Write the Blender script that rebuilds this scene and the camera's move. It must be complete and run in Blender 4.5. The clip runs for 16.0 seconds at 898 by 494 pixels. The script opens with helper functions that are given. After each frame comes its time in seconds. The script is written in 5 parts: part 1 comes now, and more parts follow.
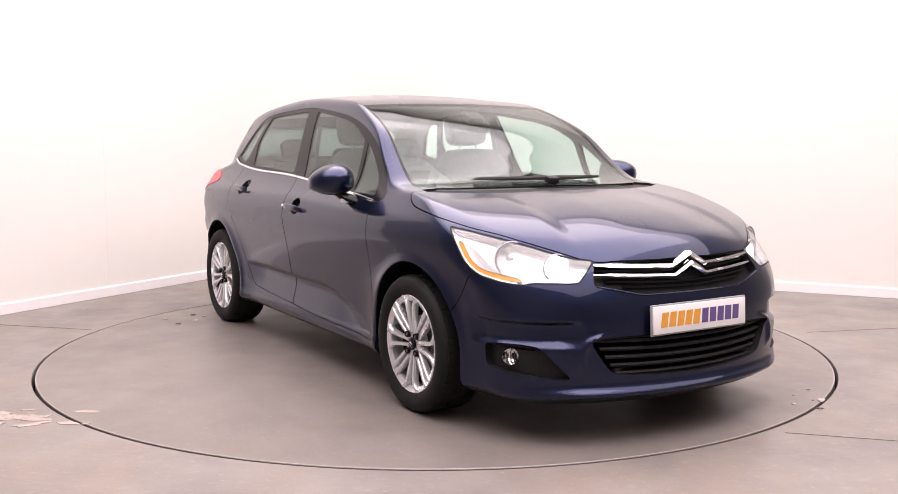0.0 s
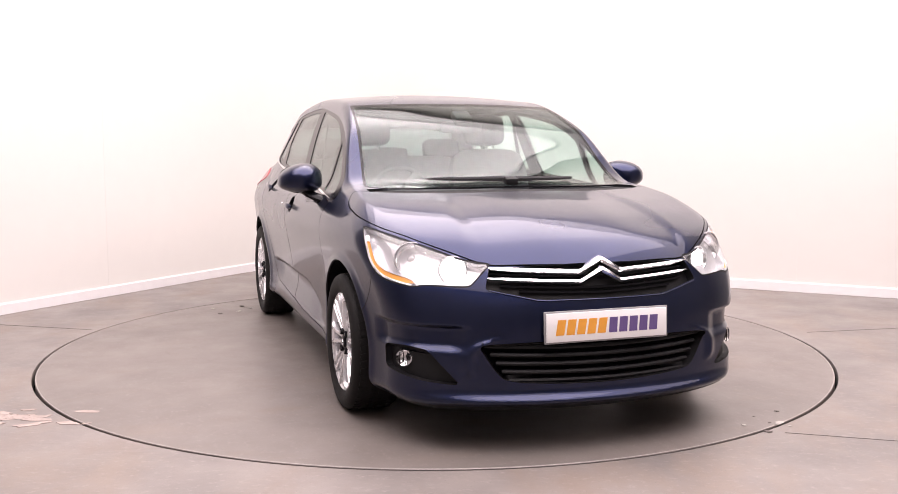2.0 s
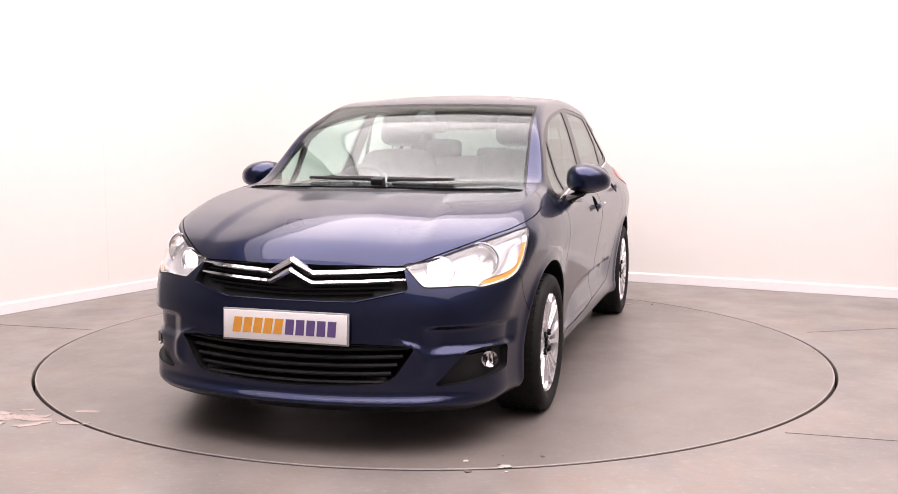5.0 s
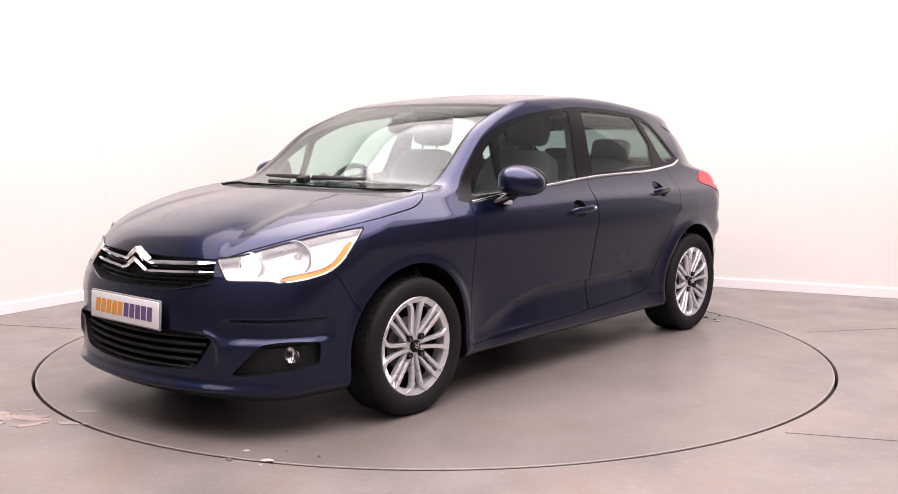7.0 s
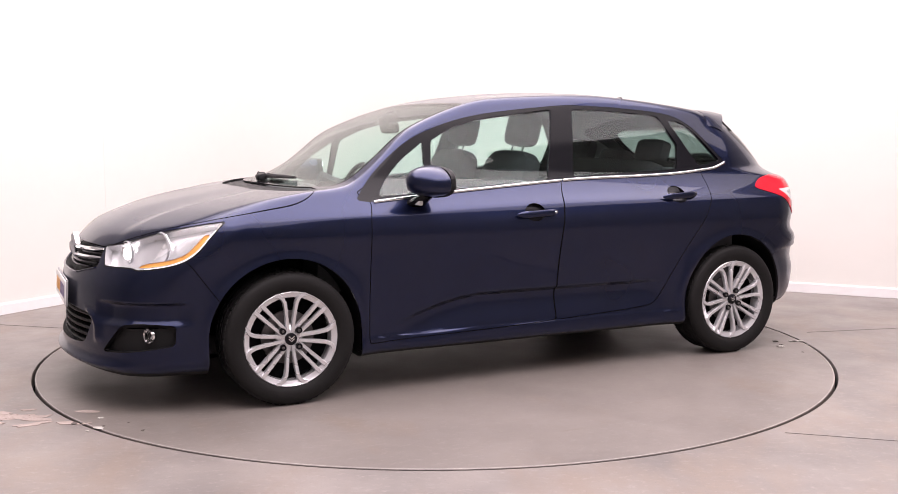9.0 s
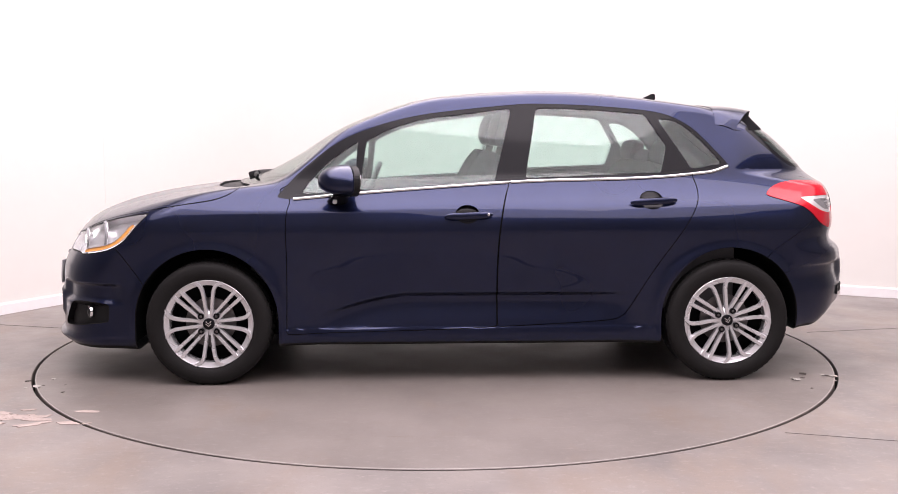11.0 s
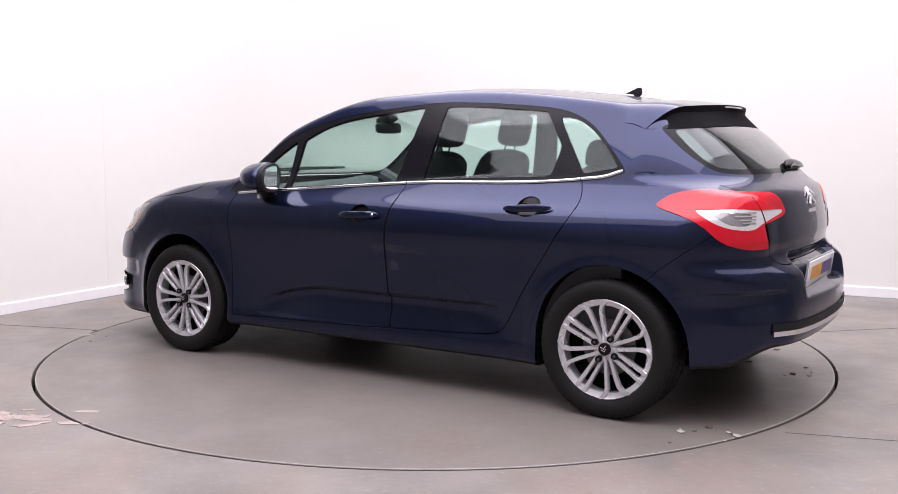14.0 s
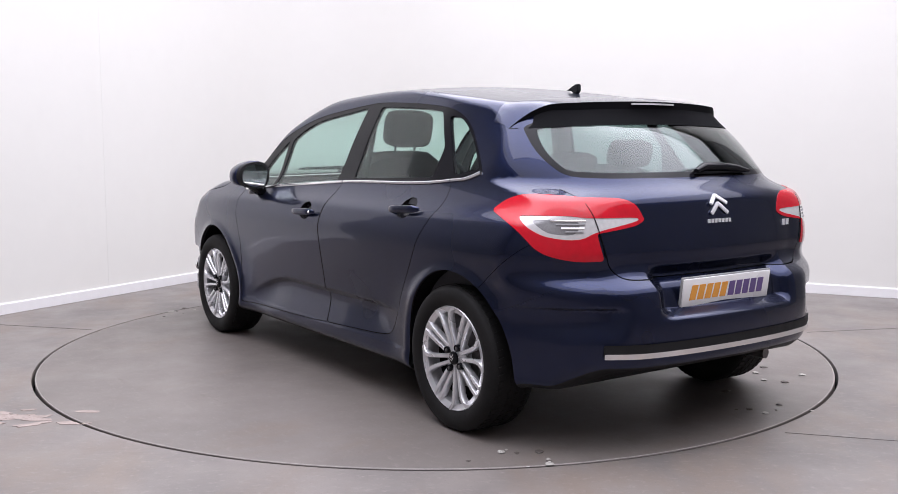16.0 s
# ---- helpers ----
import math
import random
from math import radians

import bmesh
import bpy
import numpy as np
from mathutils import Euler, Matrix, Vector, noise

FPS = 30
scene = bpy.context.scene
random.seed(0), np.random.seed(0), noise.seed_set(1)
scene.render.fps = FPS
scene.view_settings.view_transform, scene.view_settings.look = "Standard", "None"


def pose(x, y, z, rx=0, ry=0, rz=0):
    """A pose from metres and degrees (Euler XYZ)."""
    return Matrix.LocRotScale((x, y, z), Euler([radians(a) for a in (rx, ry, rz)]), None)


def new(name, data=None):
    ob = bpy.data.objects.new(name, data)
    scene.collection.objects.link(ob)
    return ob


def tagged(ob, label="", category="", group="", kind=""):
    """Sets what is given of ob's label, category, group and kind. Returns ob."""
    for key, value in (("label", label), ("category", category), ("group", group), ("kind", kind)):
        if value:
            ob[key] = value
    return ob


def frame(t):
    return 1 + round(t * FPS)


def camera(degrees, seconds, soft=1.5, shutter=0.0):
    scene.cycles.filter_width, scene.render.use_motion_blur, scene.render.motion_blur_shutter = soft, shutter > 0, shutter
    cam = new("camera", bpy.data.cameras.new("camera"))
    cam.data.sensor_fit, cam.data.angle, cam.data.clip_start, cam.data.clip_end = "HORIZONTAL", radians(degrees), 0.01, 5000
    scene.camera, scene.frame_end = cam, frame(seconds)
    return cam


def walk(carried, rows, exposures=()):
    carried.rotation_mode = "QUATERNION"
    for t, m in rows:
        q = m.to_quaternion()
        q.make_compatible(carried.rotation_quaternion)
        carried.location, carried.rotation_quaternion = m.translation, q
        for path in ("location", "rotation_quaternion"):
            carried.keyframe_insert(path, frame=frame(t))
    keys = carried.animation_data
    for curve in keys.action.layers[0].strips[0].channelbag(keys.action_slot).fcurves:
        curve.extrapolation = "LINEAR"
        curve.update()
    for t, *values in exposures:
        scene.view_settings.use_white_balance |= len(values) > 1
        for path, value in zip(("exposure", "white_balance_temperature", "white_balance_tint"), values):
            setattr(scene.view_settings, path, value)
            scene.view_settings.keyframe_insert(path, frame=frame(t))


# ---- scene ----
# camera on a tripod, standing still
cam = camera(48.9, 16.0, soft=0.8)
EYE = pose(0.0, -5.779, 1.232, 90 - 6.352, 0.0, -0.717)
walk(cam, [(0.0, EYE), (16.0, EYE)], exposures=[(0.0, -0.26, 6400, 17), (8.0, -0.24, 6300, 16), (11.5, -0.29, 6130, 17), (14.0, -0.44, 5830, 13), (16.0, -0.60, 5600, 8)])

# heading of the turntable in degrees, from rest to a steady turn
TURN = [(0.0, -59.4), (0.5, -60.25), (1.0, -62.7), (1.5, -66.7), (2.0, -72.25), (2.5, -78.15), (3.0, -84.15), (3.5, -90.05),
        (4.0, -95.95), (4.5, -101.85), (7.0, -131.5), (7.5, -137.4), (8.0, -143.25), (8.5, -149.15), (9.0, -155.05),
        (11.5, -184.25), (12.0, -190.0), (12.5, -195.7), (13.0, -201.4), (13.5, -207.1), (14.0, -212.8), (14.5, -218.55),
        (15.0, -224.3), (15.5, -230.1), (16.0, -235.95)]
# the car stands on the disc with its middle plane a little beside the axis
CAR_X, CAR_Y = -0.147, 0.041

world = bpy.data.worlds.new("world")
scene.world = world
world.use_nodes = True
world.node_tree.nodes["Background"].inputs[0].default_value = (0.9, 0.95, 1.0, 1)
world.node_tree.nodes["Background"].inputs[1].default_value = 0.1

# unseen soft ceiling panels, the second added for reflections: x, y, length, width, watts
LAMP_COLOUR = (1.0, 0.885, 0.862)
LAMPS = [(0.80, -1.77, 8.8, 8.2, 720), (0.45, -0.95, 6.0, 5.6, 450)]
LAMP_TURN = -26.5

# ---- materials ----
def material(name, colour=(0.5, 0.5, 0.5), rough=0.5, metal=0.0, bump=0.0, scale=40.0, vary=0.08, coat=0.0, spec=0.5, coords="Object"):
    """Principled material with two scales of variation in colour and roughness, and a fine relief."""
    m = bpy.data.materials.new(name)
    m.use_nodes = True
    nt = m.node_tree
    b = nt.nodes["Principled BSDF"]
    tc = nt.nodes.new("ShaderNodeTexCoord")
    fine = nt.nodes.new("ShaderNodeTexNoise")
    fine.inputs["Scale"].default_value = scale
    fine.inputs["Detail"].default_value = 5
    wide = nt.nodes.new("ShaderNodeTexNoise")
    wide.inputs["Scale"].default_value = scale / 14
    wide.inputs["Detail"].default_value = 3
    for n in (fine, wide):
        nt.links.new(tc.outputs[coords], n.inputs["Vector"])
    mix = nt.nodes.new("ShaderNodeMath")
    mix.operation = "ADD"
    nt.links.new(fine.outputs["Fac"], mix.inputs[0])
    nt.links.new(wide.outputs["Fac"], mix.inputs[1])
    ramp = nt.nodes.new("ShaderNodeMapRange")
    ramp.inputs[1].default_value, ramp.inputs[2].default_value = 0.6, 1.4
    ramp.inputs[3].default_value, ramp.inputs[4].default_value = 1 - vary, 1 + vary
    nt.links.new(mix.outputs[0], ramp.inputs[0])
    hue = nt.nodes.new("ShaderNodeMix")
    hue.data_type, hue.blend_type = "RGBA", "MULTIPLY"
    hue.inputs[0].default_value = 1
    hue.inputs[6].default_value = (*colour, 1)
    nt.links.new(ramp.outputs[0], hue.inputs[7])
    nt.links.new(hue.outputs[2], b.inputs["Base Color"])
    rr = nt.nodes.new("ShaderNodeMapRange")
    rr.inputs[1].default_value, rr.inputs[2].default_value = 0.3, 0.7
    rr.inputs[3].default_value, rr.inputs[4].default_value = rough * 0.88, min(1, rough * 1.12)
    nt.links.new(wide.outputs["Fac"], rr.inputs[0])
    nt.links.new(rr.outputs[0], b.inputs["Roughness"])
    b.inputs["Metallic"].default_value = metal
    b.inputs["Specular IOR Level"].default_value = spec
    b.inputs["Coat Weight"].default_value = coat
    b.inputs["Coat Roughness"].default_value = 0.02
    if bump:
        bp = nt.nodes.new("ShaderNodeBump")
        bp.inputs["Strength"].default_value = bump
        bp.inputs["Distance"].default_value = 0.002
        nt.links.new(fine.outputs["Fac"], bp.inputs["Height"])
        nt.links.new(bp.outputs[0], b.inputs["Normal"])
    return m


def glass(name, tint, gloss=1.0):
    """Clear pane: straight through, with a mirror gloss that grows towards grazing."""
    m = bpy.data.materials.new(name)
    m.use_nodes = True
    nt = m.node_tree
    nt.nodes.remove(nt.nodes["Principled BSDF"])
    out = nt.nodes["Material Output"]
    lw = nt.nodes.new("ShaderNodeLayerWeight")
    lw.inputs[0].default_value = 0.5
    p = nt.nodes.new("ShaderNodeMath")
    p.operation = "POWER"
    p.inputs[1].default_value = 5
    nt.links.new(lw.outputs["Facing"], p.inputs[0])
    a = nt.nodes.new("ShaderNodeMath")
    a.operation = "MULTIPLY_ADD"
    a.inputs[1].default_value, a.inputs[2].default_value = 0.95 * gloss, 0.045 * gloss
    nt.links.new(p.outputs[0], a.inputs[0])
    t = nt.nodes.new("ShaderNodeBsdfTransparent")
    t.inputs[0].default_value = (*tint, 1)
    g = nt.nodes.new("ShaderNodeBsdfGlossy")
    g.inputs["Roughness"].default_value = 0.01
    mx = nt.nodes.new("ShaderNodeMixShader")
    nt.links.new(a.outputs[0], mx.inputs[0])
    nt.links.new(t.outputs[0], mx.inputs[1])
    nt.links.new(g.outputs[0], mx.inputs[2])
    nt.links.new(mx.outputs[0], out.inputs[0])
    return m


def glow(name, colour, strength):
    m = material(name, colour, 0.3)
    b = m.node_tree.nodes["Principled BSDF"]
    b.inputs["Emission Color"].default_value = (*colour, 1)
    b.inputs["Emission Strength"].default_value = strength
    return m


def car_paint():
    """Dark metallic blue: fine flake under a clear coat."""
    m = material("car_paint", (0.0115, 0.0165, 0.050), 0.28, 0.88, 0, 9, 0.10, 0.62, 0.1)
    nt = m.node_tree
    b = nt.nodes["Principled BSDF"]
    tc = nt.nodes.new("ShaderNodeTexCoord")
    v = nt.nodes.new("ShaderNodeTexVoronoi")
    v.inputs["Scale"].default_value = 900
    nt.links.new(tc.outputs["Object"], v.inputs["Vector"])
    bp = nt.nodes.new("ShaderNodeBump")
    bp.inputs["Strength"].default_value = 0.12
    bp.inputs["Distance"].default_value = 0.0006
    nt.links.new(v.outputs["Distance"], bp.inputs["Height"])
    nt.links.new(bp.outputs[0], b.inputs["Normal"])
    b.inputs["Coat IOR"].default_value = 1.5
    return m


def floor_paint(name, colour, patch, dirt):
    """Painted concrete with worn patches, brown stains, fine scuffs and speckle."""
    m = bpy.data.materials.new(name)
    m.use_nodes = True
    nt = m.node_tree
    b = nt.nodes["Principled BSDF"]
    tc = nt.nodes.new("ShaderNodeTexCoord")

    def noise_at(scale, detail, rough=0.55, stretch=(1, 1, 1)):
        mp = nt.nodes.new("ShaderNodeMapping")
        mp.inputs["Scale"].default_value = stretch
        nt.links.new(tc.outputs["Object"], mp.inputs["Vector"])
        n = nt.nodes.new("ShaderNodeTexNoise")
        n.inputs["Scale"].default_value, n.inputs["Detail"].default_value, n.inputs["Roughness"].default_value = scale, detail, rough
        nt.links.new(mp.outputs[0], n.inputs["Vector"])
        return n.outputs["Fac"]

    def spread(fac, a, c):
        r = nt.nodes.new("ShaderNodeMapRange")
        r.inputs[1].default_value, r.inputs[2].default_value = a, c
        nt.links.new(fac, r.inputs[0])
        return r.outputs[0]

    def blend(fac, base, over, kind="MIX"):
        x = nt.nodes.new("ShaderNodeMix")
        x.data_type, x.blend_type = "RGBA", kind
        nt.links.new(fac, x.inputs[0])
        for sock, c in ((x.inputs[6], base), (x.inputs[7], over)):
            if isinstance(c, tuple):
                sock.default_value = (*c, 1)
            else:
                nt.links.new(c, sock)
        return x.outputs[2]

    c = blend(spread(noise_at(1.3, 8, 0.6), 0.42, 0.60), colour, patch)
    warm = tuple(v * k for v, k in zip(colour, (0.95, 0.885, 0.82)))
    c = blend(spread(noise_at(2.2, 8, 0.66, (1, 0.5, 1)), 0.62 - 0.14 * dirt, 0.78 - 0.14 * dirt), c, warm)
    # thin drag marks and smears of dirt
    c = blend(spread(noise_at(3.1, 9, 0.7, (0.35, 1.4, 1)), 0.66 - 0.06 * dirt, 0.74), c, tuple(v * 0.72 for v in warm))
    c = blend(spread(noise_at(34, 8, 0.75, (0.7, 1, 1)), 0.54, 0.74), c, tuple(min(1, v * 1.3) for v in colour))
    c = blend(spread(noise_at(160, 2), 0.62, 0.72), c, tuple(v * 0.7 for v in colour))
    nt.links.new(c, b.inputs["Base Color"])
    rr = nt.nodes.new("ShaderNodeMapRange")
    rr.inputs[1].default_value, rr.inputs[2].default_value, rr.inputs[3].default_value, rr.inputs[4].default_value = 0.3, 0.7, 0.34, 0.5
    nt.links.new(noise_at(3.5, 6), rr.inputs[0])
    nt.links.new(rr.outputs[0], b.inputs["Roughness"])
    bp = nt.nodes.new("ShaderNodeBump")
    bp.inputs["Strength"].default_value, bp.inputs["Distance"].default_value = 0.15, 0.002
    nt.links.new(noise_at(60, 6), bp.inputs["Height"])
    nt.links.new(bp.outputs[0], b.inputs["Normal"])
    return m


PAINT = car_paint()
BLACK_GLOSS = material("black_gloss_trim", (0.008, 0.008, 0.010), 0.15, 0, 0, 20, 0.05, 0.0, 0.16)
BLACK_PLASTIC = material("black_plastic", (0.011, 0.011, 0.012), 0.55, 0, 0.3, 300, 0.08, 0.0, 0.25)
RUBBER = material("tyre_rubber", (0.010, 0.0095, 0.0095), 0.7, 0, 0.4, 120, 0.2, 0.0, 0.22)
# near-black; also stands for shade in open depths, as behind the spokes
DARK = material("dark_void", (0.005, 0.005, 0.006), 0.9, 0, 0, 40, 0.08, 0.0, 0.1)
CHROME = material("chrome", (0.88, 0.88, 0.89), 0.09, 1.0, 0, 30, 0.03)
SATIN = material("satin_silver", (0.78, 0.78, 0.79), 0.4, 0.4, 0, 60, 0.05)
ALLOY = material("alloy_silver", (0.72, 0.72, 0.74), 0.27, 0.62, 0, 60, 0.05, 0.4)
STEEL = material("brake_steel", (0.16, 0.15, 0.15), 0.42, 0.8, 0.2, 90, 0.2)
FABRIC = material("seat_fabric", (0.042, 0.042, 0.048), 0.9, 0, 0.6, 260, 0.2)
CABIN = material("cabin_plastic", (0.05, 0.05, 0.055), 0.65, 0, 0.3, 200)
LINER = material("headliner", (0.30, 0.30, 0.30), 0.9, 0, 0.3, 200)
GLASS = glass("window_glass", (0.84, 0.93, 0.90))
REAR_GLASS_MAT = glass("rear_window_glass", (0.50, 0.57, 0.56), 1.3)
SCREEN = glass("windscreen_glass", (0.88, 0.96, 0.93), 0.8)
LENS = glass("lamp_lens", (0.97, 0.97, 0.97))
REFLECTOR = material("lamp_reflector", (0.76, 0.76, 0.78), 0.22, 0.45, 0, 30, 0.05)
LAMP_WHITE = glow("lit_bulb", (1.0, 0.93, 0.86), 7.0)
LAMP_SIDE = glow("side_light_guide", (1.0, 0.95, 0.93), 1.2)
AMBER = material("amber_lens", (0.85, 0.40, 0.10), 0.18, 0, 0, 60, 0.15, 0.6)
RED = material("red_lens", (0.50, 0.006, 0.018), 0.15, 0, 0, 40, 0.12, 0.3, 0.3)
CLEAR_WHITE = material("clear_lens_insert", (0.72, 0.72, 0.72), 0.14, 0.25, 0, 60, 0.15, 1.0)
TAIL_GREY = material("tail_reflector_grey", (0.34, 0.34, 0.35), 0.2, 0.5, 0, 200, 0.3, 1.0)
PLATE_WHITE = material("plate_white", (0.90, 0.89, 0.89), 0.3, 0, 0, 30, 0.02, 0.5)
PLATE_GREY = material("plate_edge_grey", (0.30, 0.30, 0.31), 0.4)
ORANGE = material("letter_orange", (0.80, 0.36, 0.05), 0.4)
PURPLE = material("letter_purple", (0.13, 0.085, 0.24), 0.4)
MIRROR = material("mirror_glass", (0.85, 0.87, 0.88), 0.02, 1.0, 0, 10, 0.01)
WALL_PAINT = material("white_wall_paint", (0.695, 0.684, 0.648), 0.7, 0, 0.2, 30, 0.015, coords="Generated")
SKIRT = material("skirting_white", (0.76, 0.75, 0.75), 0.45, 0, 0.1, 20, 0.03)
DARK_WALL = material("unseen_grey_wall", (0.22, 0.216, 0.212), 0.8, 0, 0.3, 6, 0.1)
CEILING_WHITE = material("ceiling_white", (0.55, 0.54, 0.53), 0.8, 0, 0.1, 4, 0.03)
FLOOR_GREY = floor_paint("painted_concrete", (0.218, 0.195, 0.180), (0.164, 0.149, 0.140), 1.0)
DISC_GREY = floor_paint("turntable_paint", (0.182, 0.161, 0.147), (0.158, 0.140, 0.128), 0.55)
DEBRIS = material("dirt_crumb", (0.42, 0.40, 0.37), 0.8, 0, 0.3, 90, 0.2)
EDGE_GREY = material("rim_grey", (0.34, 0.31, 0.29), 0.5, 0.2)
JOINT = material("joint_grey", (0.145, 0.13, 0.12), 0.8)
WORN = material("worn_concrete", (0.36, 0.30, 0.27), 0.8, 0, 0.3, 80, 0.25)
OIL = material("dark_mark", (0.10, 0.085, 0.075), 0.6, 0, 0.1, 60, 0.2)

# ---- helpers of this scene ----
def mesh_object(name, verts, faces, mats, parent=None, normals=None, slots=None, smooth=True, label=""):
    me = bpy.data.meshes.new(name)
    loops = None
    if normals is not None:
        # weld points that coincide; the normals stay with the face corners
        loops = np.asarray(normals)[np.concatenate([np.asarray(f) for f in faces])]
        key, first, inv = np.unique(np.round(np.asarray(verts) * 2e4).astype(np.int64), axis=0, return_index=True, return_inverse=True)
        inv = inv.ravel()
        verts = np.asarray(verts)[first]
        faces = [[inv[i] for i in f] for f in faces]
        good = [len(set(f)) == len(f) for f in faces]
        keep = np.repeat(good, [len(f) for f in faces])
        loops = loops[keep]
        faces = [f for f, g in zip(faces, good) if g]
        slots = np.asarray(slots)[good] if slots is not None else None
    me.from_pydata([tuple(v) for v in verts], [], [tuple(int(i) for i in f) for f in faces])
    for m in mats if isinstance(mats, (list, tuple)) else [mats]:
        me.materials.append(m)
    if slots is not None:
        me.polygons.foreach_set("material_index", np.asarray(slots, np.int32))
    me.polygons.foreach_set("use_smooth", np.full(len(me.polygons), smooth))
    if normals is not None:
        me.normals_split_custom_set([tuple(n) for n in loops])
    ob = new(name, me)
    ob.parent = parent
    if label:
        tagged(ob, label)
    return ob


def part(name, bm, mat, parent, label="", smooth=True, sharp=35):
    me = bpy.data.meshes.new(name)
    bmesh.ops.recalc_face_normals(bm, faces=bm.faces)
    for f in bm.faces:
        f.smooth = smooth
    for e in bm.edges:
        if len(e.link_faces) == 2 and e.calc_face_angle(0) > radians(sharp):
            e.smooth = False
    bm.to_mesh(me)
    bm.free()
    me.materials.append(mat)
    ob = new(name, me)
    ob.parent = parent
    if label:
        tagged(ob, label)
    return ob


def block(size, m=None, bevel=0.0, segments=2, bm=None):
    b = bmesh.new()
    bmesh.ops.create_cube(b, size=1)
    bmesh.ops.scale(b, vec=size, verts=b.verts)
    if bevel:
        bmesh.ops.bevel(b, geom=b.edges[:], offset=bevel, segments=segments, affect="EDGES", profile=0.5)
    if m is not None:
        bmesh.ops.transform(b, matrix=m, verts=b.verts)
    return b if bm is None else join(bm, b)


def join(bm, other):
    me = bpy.data.meshes.new("joined")
    other.to_mesh(me)
    other.free()
    bm.from_mesh(me)
    bpy.data.meshes.remove(me)
    return bm


def lathe(profile, n=48, close=False):
    """Turn (radius, height) points about the z axis."""
    b = bmesh.new()
    rings = []
    for r, h in profile:
        rings.append([b.verts.new((r * math.cos(2 * math.pi * i / n), r * math.sin(2 * math.pi * i / n), h)) for i in range(n)])
    pairs = list(zip(rings, rings[1:])) + ([(rings[-1], rings[0])] if close else [])
    for a, c in pairs:
        for i in range(n):
            b.faces.new((a[i], a[(i + 1) % n], c[(i + 1) % n], c[i]))
    return b


def sweep(path, profile, up=(0, 0, 1), closed_profile=True, cap=True, scale=None):
    """Carry a 2D profile (side, up) along a path of points."""
    b = bmesh.new()
    p = [Vector(q) for q in path]
    rows = []
    for i, q in enumerate(p):
        d = (p[min(i + 1, len(p) - 1)] - p[max(i - 1, 0)]).normalized()
        u = Vector(up[i]) if isinstance(up, list) else Vector(up)
        s = d.cross(u).normalized()
        u = s.cross(d)
        k = 1 if scale is None else scale[i]
        rows.append([b.verts.new(q + s * a * k + u * c * k) for a, c in profile])
    n = len(profile)
    for a, c in zip(rows, rows[1:]):
        for i in range(n if closed_profile else n - 1):
            b.faces.new((a[i], a[(i + 1) % n], c[(i + 1) % n], c[i]))
    if cap and closed_profile:
        b.faces.new(rows[0])
        b.faces.new(rows[-1][::-1])
    return b


def round_profile(w, h, n=10):
    return [(w / 2 * math.cos(2 * math.pi * i / n), h / 2 * math.sin(2 * math.pi * i / n)) for i in range(n)]


# ---- the room ----
RING = 2.217
CORNER = Vector((-1.248, 4.05))
LEFT_WAY = Vector((-0.511, -0.860)).normalized()
RIGHT_WAY = Vector((0.895, -0.446)).normalized()
HIGH = 4.3


def build_floor():
    b = bmesh.new()
    n = 160
    rings = []
    for r, z in ((RING + 0.009, -0.08), (RING + 0.009, -0.002), (RING + 0.011, 0.0), (3.2, 0), (6, 0), (12, 0), (24, 0)):
        rings.append([b.verts.new((r * math.cos(2 * math.pi * i / n), r * math.sin(2 * math.pi * i / n), z)) for i in range(n)])
    for a, c in zip(rings, rings[1:]):
        for i in range(n):
            b.faces.new((a[i], c[i], c[(i + 1) % n], a[(i + 1) % n]))
    floor = part("floor", b, FLOOR_GREY, None, "grey painted concrete floor with worn patches and scuffs")
    tagged(floor, kind="structure")
    pit = part("pit_floor", lathe([(0.001, -0.085), (RING + 0.03, -0.085)], 96), DARK, floor, "dark pit under the turntable")
    # worn pale patch in the paint
    rnd = random.Random(8)
    for _ in range(60):
        s, lift = rnd.uniform(0.008, 0.045), rnd.uniform(0.0008, 0.0026)
        b = bmesh.new()
        ring = [b.verts.new((s * rnd.uniform(0.5, 1.3) * 1.6 * math.cos(t), s * rnd.uniform(0.5, 1.3) * 0.6 * math.sin(t), lift)) for t in np.linspace(0, 2 * math.pi, 9, endpoint=False)]
        top = b.faces.new(ring)
        ex = bmesh.ops.extrude_face_region(b, geom=[top])
        bmesh.ops.translate(b, vec=(0, 0, -lift), verts=[e for e in ex["geom"] if isinstance(e, bmesh.types.BMVert)])
        bmesh.ops.transform(b, matrix=pose(-1.93 + rnd.gauss(0, 0.13), -1.53 + rnd.gauss(0, 0.05), 0, 0, 0, rnd.uniform(-20, 40)), verts=b.verts)
        part("worn_patch", b, WORN, floor, "pale worn patch in the floor paint", False)
    # saw-cut joints in the concrete
    for a, c in (((1.46, -1.77), (4.2, -2.55)), ((-2.95, 0.70), (-2.22, 0.50)), ((2.35, 0.36), (4.3, 0.75))):
        va, vc = Vector((*a, 0)), Vector((*c, 0))
        mid, d = (va + vc) / 2, vc - va
        m = Matrix.Translation((mid.x, mid.y, 0.0012)) @ Matrix.Rotation(math.atan2(d.y, d.x), 4, "Z")
        part("joint", block((d.length, 0.0035, 0.0016), m), JOINT, floor, "thin dark saw-cut joint")


